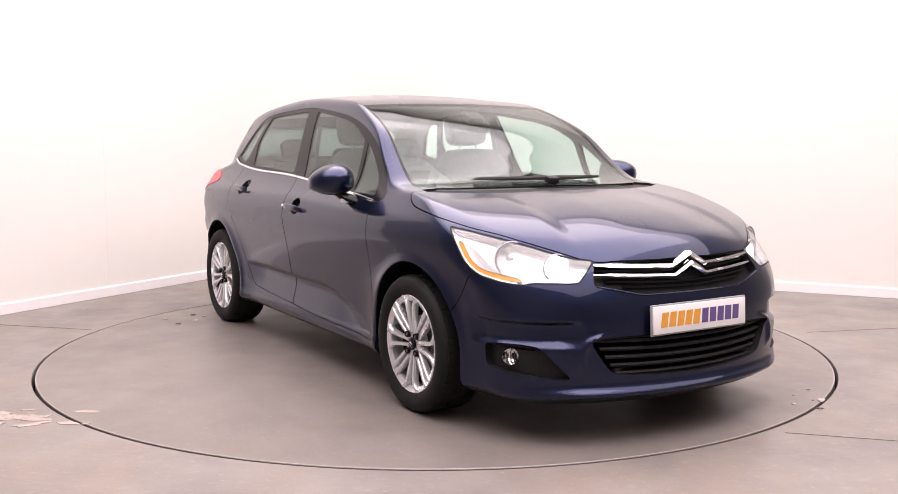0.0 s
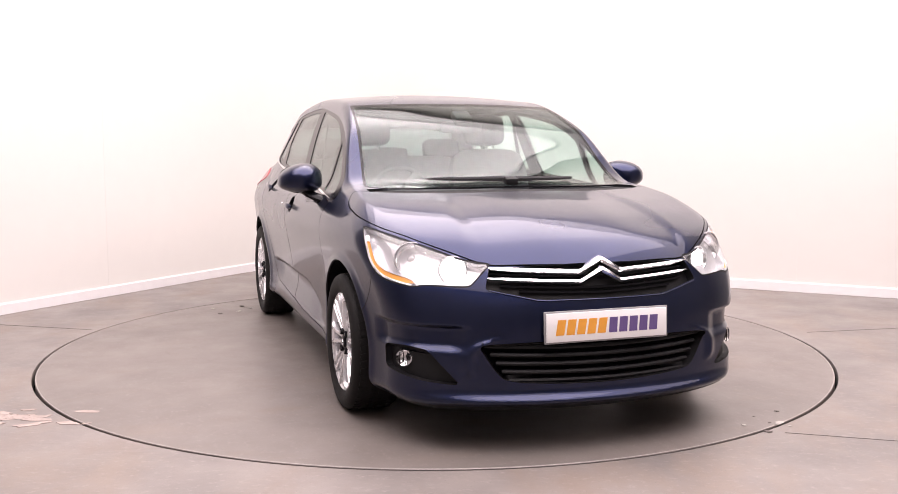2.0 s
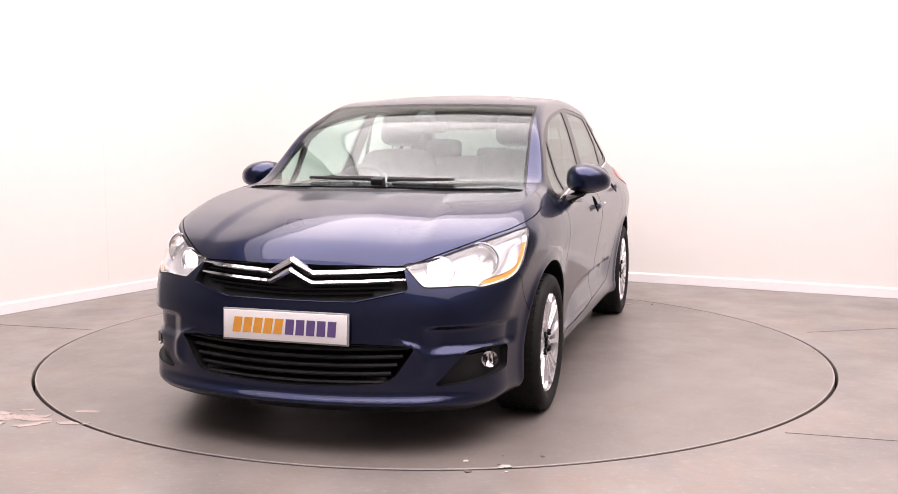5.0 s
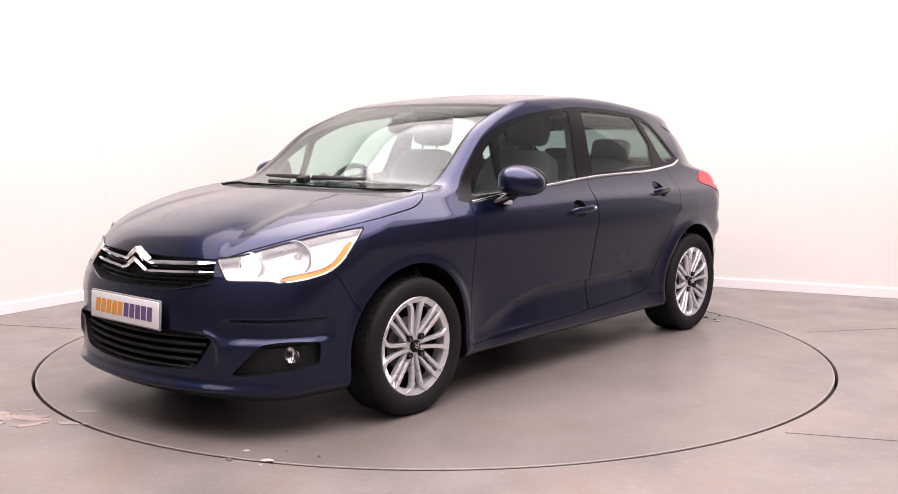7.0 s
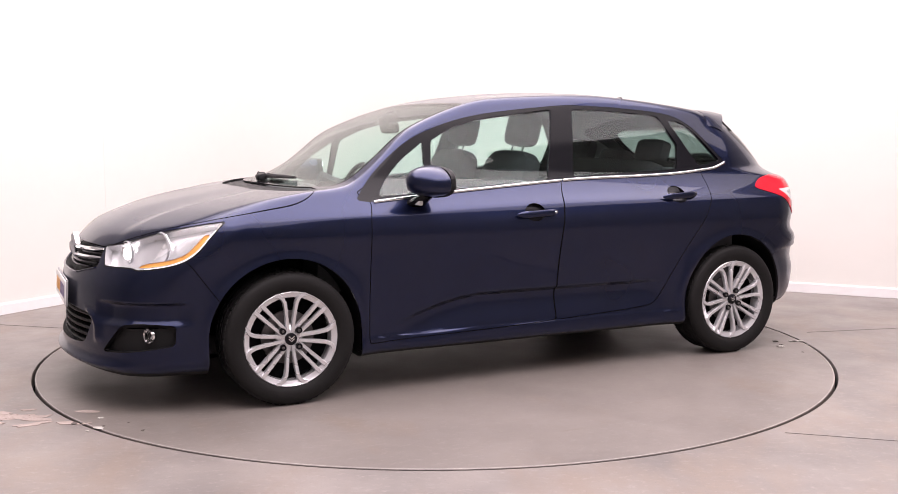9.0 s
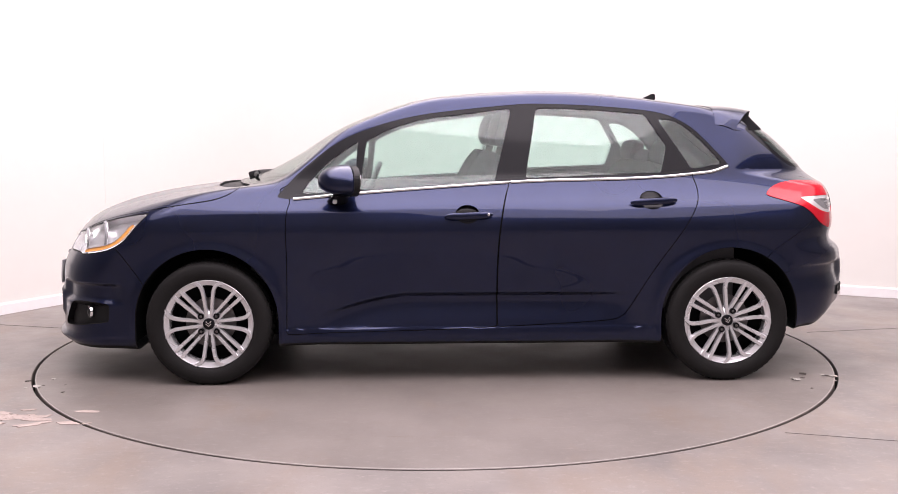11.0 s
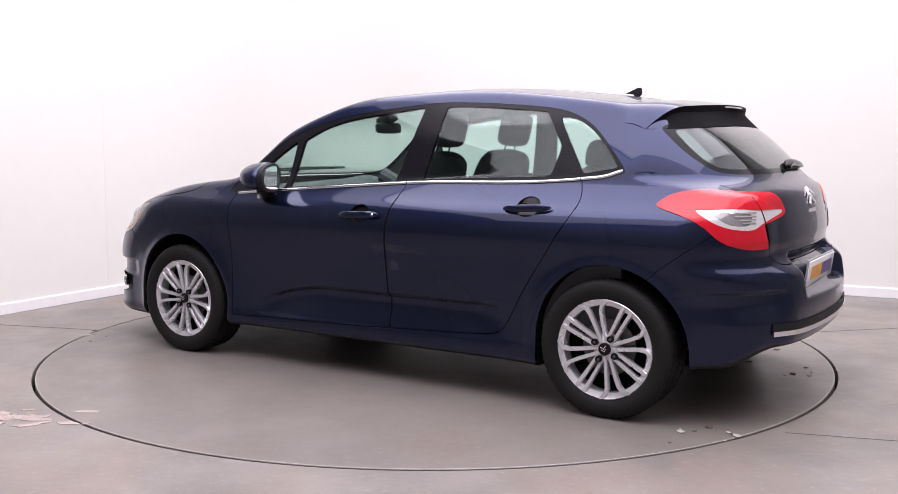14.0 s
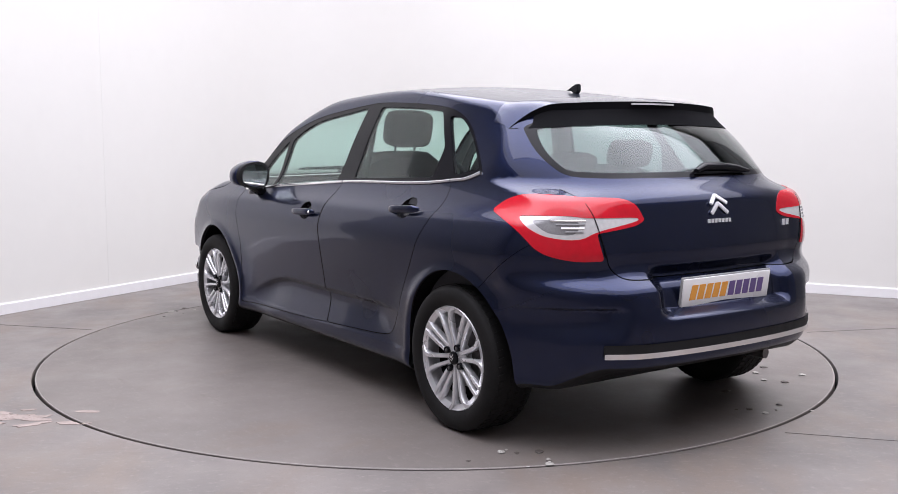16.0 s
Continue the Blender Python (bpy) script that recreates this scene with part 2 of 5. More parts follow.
def wall(name, start, way, length, mat, label):
    """A wall with thickness outside the line from start along way, and its skirting."""
    out = Vector((way.y, -way.x))
    if out.dot(start + way * length / 2) < 0:
        out = -out
    mid = start + way * length / 2 + out * 0.06
    ang = math.degrees(math.atan2(way.y, way.x))
    w = part(name, block((length, 0.12, HIGH), pose(mid.x, mid.y, HIGH / 2, 0, 0, ang)), mat, None, label, False)
    return tagged(w, kind="structure"), out, ang


def build_walls():
    """Two white walls that meet in a wide coved corner, with a low skirting."""
    r = 1.1
    a0, a1 = CORNER + LEFT_WAY * r, CORNER + RIGHT_WAY * r
    path = [CORNER + LEFT_WAY * d for d in (4.1, 3.4, 2.6)]
    for i in range(17):
        t = i / 16
        path.append(a0 * (1 - t) ** 2 + CORNER * 2 * t * (1 - t) + a1 * t * t)
    path += [CORNER + RIGHT_WAY * d for d in (2.6, 4.0, 6.0)]
    pts = [(p.x, p.y, 0) for p in path]
    # wall: profile behind the line, outside the room
    w = part("wall_north", sweep(pts, [(0, 0), (-0.12, 0), (-0.12, HIGH), (0, HIGH)]), WALL_PAINT, None, "plain white studio wall with a coved corner")
    tagged(w, kind="structure")
    prof = [(0.0, 0.002), (0.016, 0.002), (0.016, 0.072), (0.011, 0.079), (0.0, 0.080)]
    s = part("baseboard", sweep(pts, prof), SKIRT, None, "low white painted skirting board along the wall")
    tagged(s, kind="structure")
    # faint upright joints between the wall boards
    for way, ds in ((LEFT_WAY, (2.55,)), (RIGHT_WAY, (2.15, 4.6, 5.35))):
        for d in ds:
            p = CORNER + way * d
            nrm = -p.normalized()
            ang = math.degrees(math.atan2(way.y, way.x))
            part("wall_joint", block((0.0035, 0.002, HIGH - 0.09), pose(p.x, p.y, HIGH / 2 + 0.045, 0, 0, ang)), WALL_PAINT, w, "hairline joint between wall boards", False)
    back_l, back_r = CORNER + LEFT_WAY * 8.6, CORNER + RIGHT_WAY * 9.5
    far = back_l + RIGHT_WAY * 9.5
    # unseen walls; their grey is set for what the car reflects
    wall("wall_west", CORNER + LEFT_WAY * 4.1, LEFT_WAY, 4.5, DARK_WALL, "plain grey wall past the end of the white one")
    wall("wall_northeast", CORNER + RIGHT_WAY * 6.0, RIGHT_WAY, 3.5, DARK_WALL, "plain grey wall past the end of the white one")
    wall("wall_south", back_l, RIGHT_WAY, 9.6, DARK_WALL, "unseen grey wall behind the camera, toned for reflections")
    wall("wall_east", back_r, LEFT_WAY, 8.7, DARK_WALL, "unseen grey wall beside the camera, toned for reflections")
    mid = CORNER + LEFT_WAY * 4.3 + RIGHT_WAY * 4.75
    ang = math.degrees(math.atan2(RIGHT_WAY.y, RIGHT_WAY.x))
    c = part("ceiling", block((9.9, 9.4, 0.1), pose(mid.x, mid.y, HIGH + 0.05, 0, 0, ang)), CEILING_WHITE, None, "plain pale grey ceiling over the studio", False)
    tagged(c, kind="structure")


def build_lights():
    """Unseen soft light panel under the ceiling and a smaller one added below it."""
    for drop, (x, y, wx, wy, e) in enumerate(LAMPS):
        d = bpy.data.lights.new("ceiling_lamp", "AREA")
        d.shape, d.size, d.size_y, d.energy, d.color = "RECTANGLE", wx, wy, e, LAMP_COLOUR
        ob = new("ceiling_lamp", d)
        ob.location, ob.rotation_euler = (x, y, HIGH - 0.09 - 0.12 * drop), (0, 0, radians(LAMP_TURN))
        f = bmesh.new()
        for sx, sy, px, py in ((wx + 0.08, 0.03, 0, wy / 2 + 0.025), (wx + 0.08, 0.03, 0, -wy / 2 - 0.025), (0.03, wy + 0.08, wx / 2 + 0.025, 0), (0.03, wy + 0.08, -wx / 2 - 0.025, 0)):
            block((sx, sy, 0.085), pose(px, py, 0), bm=f)
        fr = part("ceiling_light_frame", f, SKIRT, None, "added white frame round an unseen soft ceiling light", False)
        fr.location, fr.rotation_euler = (x, y, HIGH - 0.045 - 0.12 * drop), (0, 0, radians(LAMP_TURN))
        tagged(fr, category="light", group="ceiling lights")


def build_turntable():
    prof = [(0.001, 0.0), (0.6, 0.0), (1.2, 0.0), (1.8, 0.0), (RING - 0.030, 0.0), (RING - 0.009, 0.0), (RING - 0.007, -0.002)]
    disc = part("turntable", lathe(prof + [(RING - 0.007, -0.06), (0.001, -0.06)], 160), DISC_GREY, None, "round grey painted car turntable set flush in the floor")
    tagged(disc, category="turntable")
    # thin ring, paler than the disc, just inside its edge
    part("edge_ring", lathe([(RING - 0.015, -0.001), (RING - 0.014, 0.0008), (RING - 0.010, 0.0008), (RING - 0.0085, -0.001)], 160), EDGE_GREY, disc, "thin paler ring at the disc edge")
    return disc


build_floor()
build_walls()
build_lights()
turntable = build_turntable()
# ---- car body: a smooth closed form, meshed and then cut into panels ----
# car space: x forward from the middle of the wheelbase, y to its left, z up from the disc


def curve(points, sigma=0.0, n=3000):
    """A smooth function through (x, y) points, rounded off over sigma."""
    p = np.array(sorted(points), float)
    x, y = p[:, 0], p[:, 1]
    s = np.diff(y) / np.diff(x)
    m = np.concatenate([[s[0]], (s[1:] * np.diff(x)[:-1] + s[:-1] * np.diff(x)[1:]) / (np.diff(x)[1:] + np.diff(x)[:-1]), [s[-1]]])
    q = np.linspace(x[0], x[-1], n)
    i = np.clip(np.searchsorted(x, q, "right") - 1, 0, len(x) - 2)
    h = x[i + 1] - x[i]
    t = (q - x[i]) / h
    v = ((1 + 2 * t) * y[i] + t * h * m[i]) * (1 - t) ** 2 + (t * t * (3 - 2 * t)) * y[i + 1] + t * t * (t - 1) * h * m[i + 1]
    if sigma:
        r = max(1, int(3 * sigma / (q[1] - q[0])))
        k = np.exp(-0.5 * (np.arange(-r, r + 1) * (q[1] - q[0]) / sigma) ** 2)
        ends = np.concatenate([v[0] + m[0] * (q[1] - q[0]) * np.arange(-r, 0), v, v[-1] + m[-1] * (q[1] - q[0]) * np.arange(1, r + 1)])
        v = np.convolve(ends, k / k.sum(), "valid")
    lo, hi = (v[1] - v[0]) / (q[1] - q[0]), (v[-1] - v[-2]) / (q[1] - q[0])
    return lambda u: np.interp(u, q, v) + np.minimum(u - q[0], 0) * lo + np.maximum(u - q[-1], 0) * hi


def step(a, b, u):
    t = np.clip((u - a) / (b - a), 0, 1)
    return t * t * (3 - 2 * t)


def smax(a, b, k):
    h = np.maximum(k - np.abs(a - b), 0) / k
    return np.maximum(a, b) + h * h * k / 4


SIDE = curve([(0.10, 0.74), (0.16, 0.80), (0.21, 0.838), (0.26, 0.836), (0.34, 0.835), (0.46, 0.842), (0.60, 0.862), (0.72, 0.882), (0.79, 0.889), (0.85, 0.875),
              (0.90, 0.845), (0.96, 0.796), (1.02, 0.757), (1.10, 0.728), (1.22, 0.689), (1.40, 0.615), (1.55, 0.54)], 0.018)
TOP = curve([(2.40, 0.50), (2.25, 0.655), (2.15, 0.74), (2.05, 0.812), (1.90, 0.878), (1.70, 0.93), (1.45, 0.968), (1.27, 0.992), (1.18, 1.012), (0.95, 1.122), (0.70, 1.276),
             (0.48, 1.366), (0.28, 1.430), (0.0, 1.471), (-0.25, 1.487), (-0.53, 1.488), (-0.96, 1.454), (-1.25, 1.416), (-1.6, 1.352), (-2.2, 1.2)], 0.03)
NOSE = curve([(0.10, 2.15), (0.17, 2.20), (0.26, 2.215), (0.35, 2.215), (0.46, 2.212), (0.56, 2.205), (0.64, 2.178), (0.74, 2.145), (0.85, 2.11), (1.2, 2.0)], 0.02)
TAIL = curve([(0.10, 1.98), (0.22, 2.00), (0.30, 2.05), (0.46, 2.082), (0.60, 2.073), (0.655, 2.056), (0.70, 1.996), (0.80, 1.988), (0.92, 1.968), (1.0, 1.937), (1.045, 1.88), (1.09, 1.842),
              (1.17, 1.765), (1.27, 1.645), (1.32, 1.56), (1.40, 1.40)], 0.014)


def side_y(x, z):
    y = SIDE(z) - 0.055 * np.maximum(x - 0.9, 0) ** 2 - 0.045 * np.maximum(-1.0 - x, 0) ** 2
    y = y - 0.06 * step(-0.9, -1.7, x) * step(1.05, 1.35, z)
    # scalloped lower doors under a crease
    zc = 0.458 - 0.12 * np.clip((x - 0.30) / 0.48, 0, 1.5) ** 1.6
    d = zc - z
    on = step(0.84, 0.50, x) * step(-0.88, -0.60, x)
    y = y - 0.027 * on * step(-0.004, 0.026, d) * step(0.19, 0.04, d)
    # pocket above the fog lamp runs round the corner
    y = y - 0.020 * step(0.508, 0.484, z) * step(0.390, 0.430, z) * step(1.72, 1.80, x)
    # sill stands proud under the doors
    y = y + 0.006 * step(0.282, 0.270, z) * step(0.97, 0.90, x) * step(-0.97, -0.90, x)
    # shoulder line
    zs = 0.895 - 0.03 * step(-0.2, 1.3, x)
    y = y + 0.006 * np.exp(-((z - zs) / 0.03) ** 2) * step(1.5, 1.0, x)
    # wheel-arch lips
    for wx in (1.304, -1.304):
        r = np.hypot(x - wx, z - 0.31)
        y = y + 0.011 * np.exp(-((r - 0.365) / 0.03) ** 2) * step(0.9, 0.7, z) + 0.018 * np.exp(-((r - 0.36) / 0.11) ** 2) * step(0.72, 0.5, z)
    return y


def front_x(y, z):
    a = np.abs(y)
    x = NOSE(z) - 0.33 * a ** 2 - 0.36 * a ** 6 - 0.25 * step(0.62, 0.8, z) * np.maximum(a - 0.3, 0) ** 2
    # fold above the fog lamps and the lip under the intake
    x = x - 0.032 * step(0.508, 0.484, z) * step(0.390, 0.430, z) * step(0.52, 0.60, a) + 0.030 * np.exp(-((z - 0.208) / 0.022) ** 2) * step(0.85, 0.5, a)
    # raised ridge round the lower intake
    rr = ((a / 0.475) ** 3 + (np.abs(z - 0.355) / 0.108) ** 3 + 1e-9) ** (1 / 3)
    x = x + 0.016 * np.exp(-((rr - 1.14) / 0.05) ** 2) * step(0.29, 0.34, z) * step(0.50, 0.43, z) * step(0.40, 0.50, a)
    return x


def rear_x(y, z):
    a = np.abs(y)
    k = 0.45 + 0.25 * step(0.68, 0.5, z) + 1.8 * step(0.98, 1.07, z)
    x = -TAIL(z) + 0.155 * a ** 2 + k * a ** 6
    # recess for the plate
    x = x + 0.06 * step(0.42, 0.33, a) * step(0.525, 0.575, z) * step(0.74, 0.68, z)
    x = x + step(0.48, 0.64, a) * (0.02 * step(0.72, 0.64, z) - 0.018 * step(0.68, 0.76, z) * step(1.0, 0.92, z))
    return x + 0.024 * step(0.592, 0.576, z) * step(0.44, 0.54, z) * step(0.52, 0.60, a)


def top_z(x, y):
    a = np.abs(y)
    s = 0.18 + 0.24 * step(0.6, 1.08, x)
    z = TOP(x + s * a * a * step(-0.3, 0.35, x))
    z = z - (0.01 + 0.085 * step(0.45, -0.2, x)) * a ** 2 + 0.04 * step(0.9, 1.15, x) * step(1.75, 1.2, x) * a ** 4
    # two flutes along the bonnet
    yr = 0.36 + 0.10 * (x - 1.3)
    z = z - 0.009 * step(1.22, 1.60, x) * step(2.12, 1.85, x) * step(yr + 0.09, yr, a) * step(yr - 0.26, yr - 0.02, a)
    return z


def body_f(p):
    x, y, z = p[..., 0], np.abs(p[..., 1]), p[..., 2]
    f = smax(y - side_y(x, z), x - front_x(y, z), 0.10)
    f = smax(f, rear_x(y, z) - x, 0.09)
    f = smax(f, (z - top_z(x, y)) * 0.9, 0.032 + 0.068 * step(1.3, 1.7, x))
    bottom = 0.185 - 0.025 * step(1.5, 1.7, x) + 0.07 * step(-1.5, -1.72, x) + 0.08 * step(-1.78, -1.97, x)
    return smax(f, bottom - z, 0.05)


def body_g(p, h=0.003):
    g = np.empty(p.shape)
    for i in range(3):
        e = np.zeros(3)
        e[i] = h
        g[..., i] = (body_f(p + e) - body_f(p - e)) / (2 * h)
    return g


def settle(p, times=4):
    for _ in range(times):
        g = body_g(p)
        p = p - (body_f(p) / np.maximum((g * g).sum(-1), 0.1))[..., None] * g
    return p


def reach(start, way, far, n=60):
    """Where rays from outside first meet the body, by steps and halving."""
    start, way = np.broadcast_arrays(np.asarray(start, float), np.asarray(way, float))
    lo, hi = np.zeros(start.shape[:-1]), np.full(start.shape[:-1], far)
    found = np.zeros(lo.shape, bool)
    for d in np.linspace(0, far, n)[1:]:
        inside = (body_f(start + way * d) < 0) & ~found
        hi = np.where(inside, d, hi)
        lo = np.where(~inside & ~found, d, lo)
        found |= inside
    for _ in range(22):
        mid = (lo + hi) / 2
        inside = body_f(start + way * mid[..., None]) < 0
        hi, lo = np.where(inside, mid, hi), np.where(inside, lo, mid)
    return start + way * hi[..., None]


def on_side(x, z):
    x, z = np.broadcast_arrays(np.asarray(x, float), np.asarray(z, float))
    return reach(np.stack([x, 1.2 + 0 * x, z], -1), (0, -1, 0), 1.2)


def on_front(y, z):
    y, z = np.broadcast_arrays(np.asarray(y, float), np.asarray(z, float))
    return reach(np.stack([2.6 + 0 * y, y, z], -1), (-1, 0, 0), 1.8)


def on_rear(y, z):
    y, z = np.broadcast_arrays(np.asarray(y, float), np.asarray(z, float))
    return reach(np.stack([-2.6 + 0 * y, y, z], -1), (1, 0, 0), 1.8)


def on_top(x, y):
    x, y = np.broadcast_arrays(np.asarray(x, float), np.asarray(y, float))
    return reach(np.stack([x, y, 1.8 + 0 * x], -1), (0, 0, -1), 1.5)


def surface_net(lo, hi, h):
    """Mesh the zero level of the body in a box, as triangles on the level itself."""
    axes = [np.arange(a, b + h, h) for a, b in zip(lo, hi)]
    f = np.stack([body_f(np.stack(np.meshgrid([x], axes[1], axes[2], indexing="ij"), -1))[0] for x in axes[0]])
    inside = f < 0
    shape = tuple(s - 1 for s in f.shape)
    total, count = np.zeros((*shape, 3)), np.zeros(shape)
    grid = np.array(lo)
    for ax in range(3):
        sl_a, sl_b = [slice(None)] * 3, [slice(None)] * 3
        sl_a[ax], sl_b[ax] = slice(0, -1), slice(1, None)
        fa, fb = f[tuple(sl_a)], f[tuple(sl_b)]
        cross = (fa < 0) != (fb < 0)
        idx = np.argwhere(cross)
        t = fa[cross] / (fa[cross] - fb[cross])
        pt = idx.astype(float)
        pt[:, ax] += t
        o1, o2 = [a for a in range(3) if a != ax]
        for d1 in (0, -1):
            for d2 in (0, -1):
                c = idx.copy()
                c[:, o1] += d1
                c[:, o2] += d2
                ok = np.all((c >= 0) & (c < shape), axis=1)
                np.add.at(total, tuple(c[ok].T), pt[ok])
                np.add.at(count, tuple(c[ok].T), 1)
    cells = np.argwhere(count > 0)
    ids = -np.ones(shape, int)
    ids[tuple(cells.T)] = np.arange(len(cells))
    V = grid + h * total[tuple(cells.T)] / count[tuple(cells.T)][:, None]
    quads = []
    for ax in range(3):
        sl_a, sl_b = [slice(None)] * 3, [slice(None)] * 3
        sl_a[ax], sl_b[ax] = slice(0, -1), slice(1, None)
        a, b = inside[tuple(sl_a)], inside[tuple(sl_b)]
        o1, o2 = (ax + 1) % 3, (ax + 2) % 3
        idx = np.argwhere(a != b)
        ok = (idx[:, o1] > 0) & (idx[:, o2] > 0) & (idx[:, o1] < shape[o1]) & (idx[:, o2] < shape[o2])
        idx = idx[ok]
        flip = ~a[tuple(idx.T)]
        q = []
        for d1, d2 in ((-1, -1), (0, -1), (0, 0), (-1, 0)):
            c = idx.copy()
            c[:, o1] += d1
            c[:, o2] += d2
            q.append(ids[tuple(c.T)])
        q = np.stack(q, 1)
        q[flip] = q[flip][:, ::-1]
        quads.append(q)
    Q = np.concatenate(quads)
    V = settle(V)
    # split each quad along its shorter diagonal
    d1 = np.linalg.norm(V[Q[:, 0]] - V[Q[:, 2]], axis=1)
    d2 = np.linalg.norm(V[Q[:, 1]] - V[Q[:, 3]], axis=1)
    s = (d1 <= d2)[:, None]
    T1 = np.where(s, Q[:, [0, 1, 2]], Q[:, [0, 1, 3]])
    T2 = np.where(s, Q[:, [0, 2, 3]], Q[:, [1, 2, 3]])
    return V, np.concatenate([T1, T2])


class Skin:
    """The meshed body, whose faces carry a panel name; panels are cut along the zero of a field."""

    def __init__(self, V, F):
        self.V, self.F = V, F
        self.names = ["body"]
        self.L = np.zeros(len(F), int)

    def label(self, name):
        if name not in self.names:
            self.names.append(name)
        return self.names.index(name)

    def cut(self, field, sources, name):
        src = [self.label(s) for s in sources]
        s = field(self.V)
        s = np.where(np.abs(s) < 4e-4, 0.0, s)
        pick = np.isin(self.L, src)
        sf = s[self.F]
        mixed = pick & (sf.max(1) > 0) & (sf.min(1) < 0)
        full = pick & ~mixed & (sf.sum(1) > 0)
        target = self.label(name)
        old = self.L.copy()
        self.L[full] = target
        T = self.F[mixed]
        if not len(T):
            return
        # new points on crossing edges
        E = np.concatenate([T[:, [0, 1]], T[:, [1, 2]], T[:, [2, 0]]])
        Es = np.sort(E, 1)
        cr = s[Es[:, 0]] * s[Es[:, 1]] < 0
        U, inv = np.unique(Es[cr], axis=0, return_inverse=True)
        a, b = self.V[U[:, 0]], self.V[U[:, 1]]
        sa, sb = s[U[:, 0]], s[U[:, 1]]
        lo, hi, flo = np.zeros(len(U)), np.ones(len(U)), sa.copy()
        for _ in range(9):
            t = (lo + hi) / 2
            sm = field(a + (b - a) * t[:, None])
            left = sm * flo > 0
            lo, hi = np.where(left, t, lo), np.where(left, hi, t)
        t = np.clip((lo + hi) / 2, 0.01, 0.99)
        N = settle(a + (b - a) * t[:, None], 2)
        base = len(self.V)
        self.V = np.concatenate([self.V, N])
        eid = -np.ones(len(E), int)
        eid[cr] = base + inv.ravel()
        n = len(T)
        e01, e12, e20 = eid[:n], eid[n:2 * n], eid[2 * n:]
        tri, lab = [], []
        for k in range(n):
            A, B, C = T[k]
            x, y, z = e01[k], e12[k], e20[k]
            lst = [(A, x), (B, y), (C, z)]
            ring = []
            for v, e in lst:
                ring.append((v, s[v]))
                if e >= 0:
                    ring.append((e, 0.0))
            for sign in (1, -1):
                poly = [v for v, val in ring if val * sign >= 0]
                if len(poly) >= 3 and any(val * sign > 0 for v, val in ring):
                    for i in range(1, len(poly) - 1):
                        tri.append((poly[0], poly[i], poly[i + 1]))
                        lab.append((k, sign))
        tri, lab = np.array(tri), np.array(lab)
        src_of = old[mixed][lab[:, 0]]
        new_l = np.where(lab[:, 1] > 0, target, src_of)
        keep = ~mixed
        self.F = np.concatenate([self.F[keep], tri])
        self.L = np.concatenate([self.L[keep], new_l])

    def take(self, name):
        F = self.F[self.L == self.label(name)]
        used, inv = np.unique(F, return_inverse=True)
        return self.V[used], inv.reshape(-1, 3)


def rounded(points, times=3):
    """Round an outline: tight at true corners, wide where it only bends."""
    p = np.array(points, float)
    out = []
    for a, c, b in zip(np.roll(p, 1, 0), p, np.roll(p, -1, 0)):
        u, v = a - c, b - c
        lu, lv = np.linalg.norm(u), np.linalg.norm(v)
        turn = math.pi - math.acos(np.clip((u @ v) / (lu * lv), -1, 1))
        r = min(0.022, 0.45 * min(lu, lv)) if turn > 0.7 else None
        ra, rb = (r, r) if r else (0.45 * lu, 0.45 * lv)
        s, e = c + u / lu * ra, c + v / lv * rb
        for t in (0, 0.25, 0.5, 0.75, 1):
            out.append(s * (1 - t) ** 2 + c * 2 * t * (1 - t) + e * t * t)
    return np.array(out)


def poly_field(points, u, v, times=3):
    """Signed distance to a rounded outline in two coordinates, positive inside."""
    P = rounded(points, times) if times else np.array(points, float)
    Q = np.roll(P, -1, 0)

    def field(p):
        a, b = u(p), v(p)
        d2 = np.full(a.shape, 1e9)
        odd = np.zeros(a.shape, bool)
        for (x0, y0), (x1, y1) in zip(P, Q):
            dx, dy = x1 - x0, y1 - y0
            t = np.clip(((a - x0) * dx + (b - y0) * dy) / (dx * dx + dy * dy + 1e-12), 0, 1)
            d2 = np.minimum(d2, (a - x0 - t * dx) ** 2 + (b - y0 - t * dy) ** 2)
            if abs(dy) > 1e-12:
                odd ^= ((y0 > b) != (y1 > b)) & (a < dx * (b - y0) / dy + x0)
        return np.where(odd, 1, -1) * np.sqrt(d2)
    return field


AX, AY, AZ = (lambda p: p[..., 0]), (lambda p: p[..., 1]), (lambda p: p[..., 2])
AW = lambda p: 0.56 * p[..., 1] - 0.83 * p[..., 0]
AV = lambda p: 0.7 * p[..., 1] + 0.7 * p[..., 0]


def both(f, g):
    return lambda p: np.minimum(f(p), g(p))


DLO = [(0.967, 0.935), (0.850, 1.065), (0.656, 1.220), (0.436, 1.303), (0.229, 1.350), (-0.014, 1.378), (-0.239, 1.399), (-0.342, 1.405), (-0.620, 1.396), (-0.906, 1.373),
       (-1.028, 1.350), (-1.148, 1.290), (-1.244, 1.190), (-1.325, 1.098), (-1.335, 1.075), (-1.138, 1.046), (-0.202, 1.005), (0.10, 0.985), (0.563, 0.952), (0.878, 0.922)]
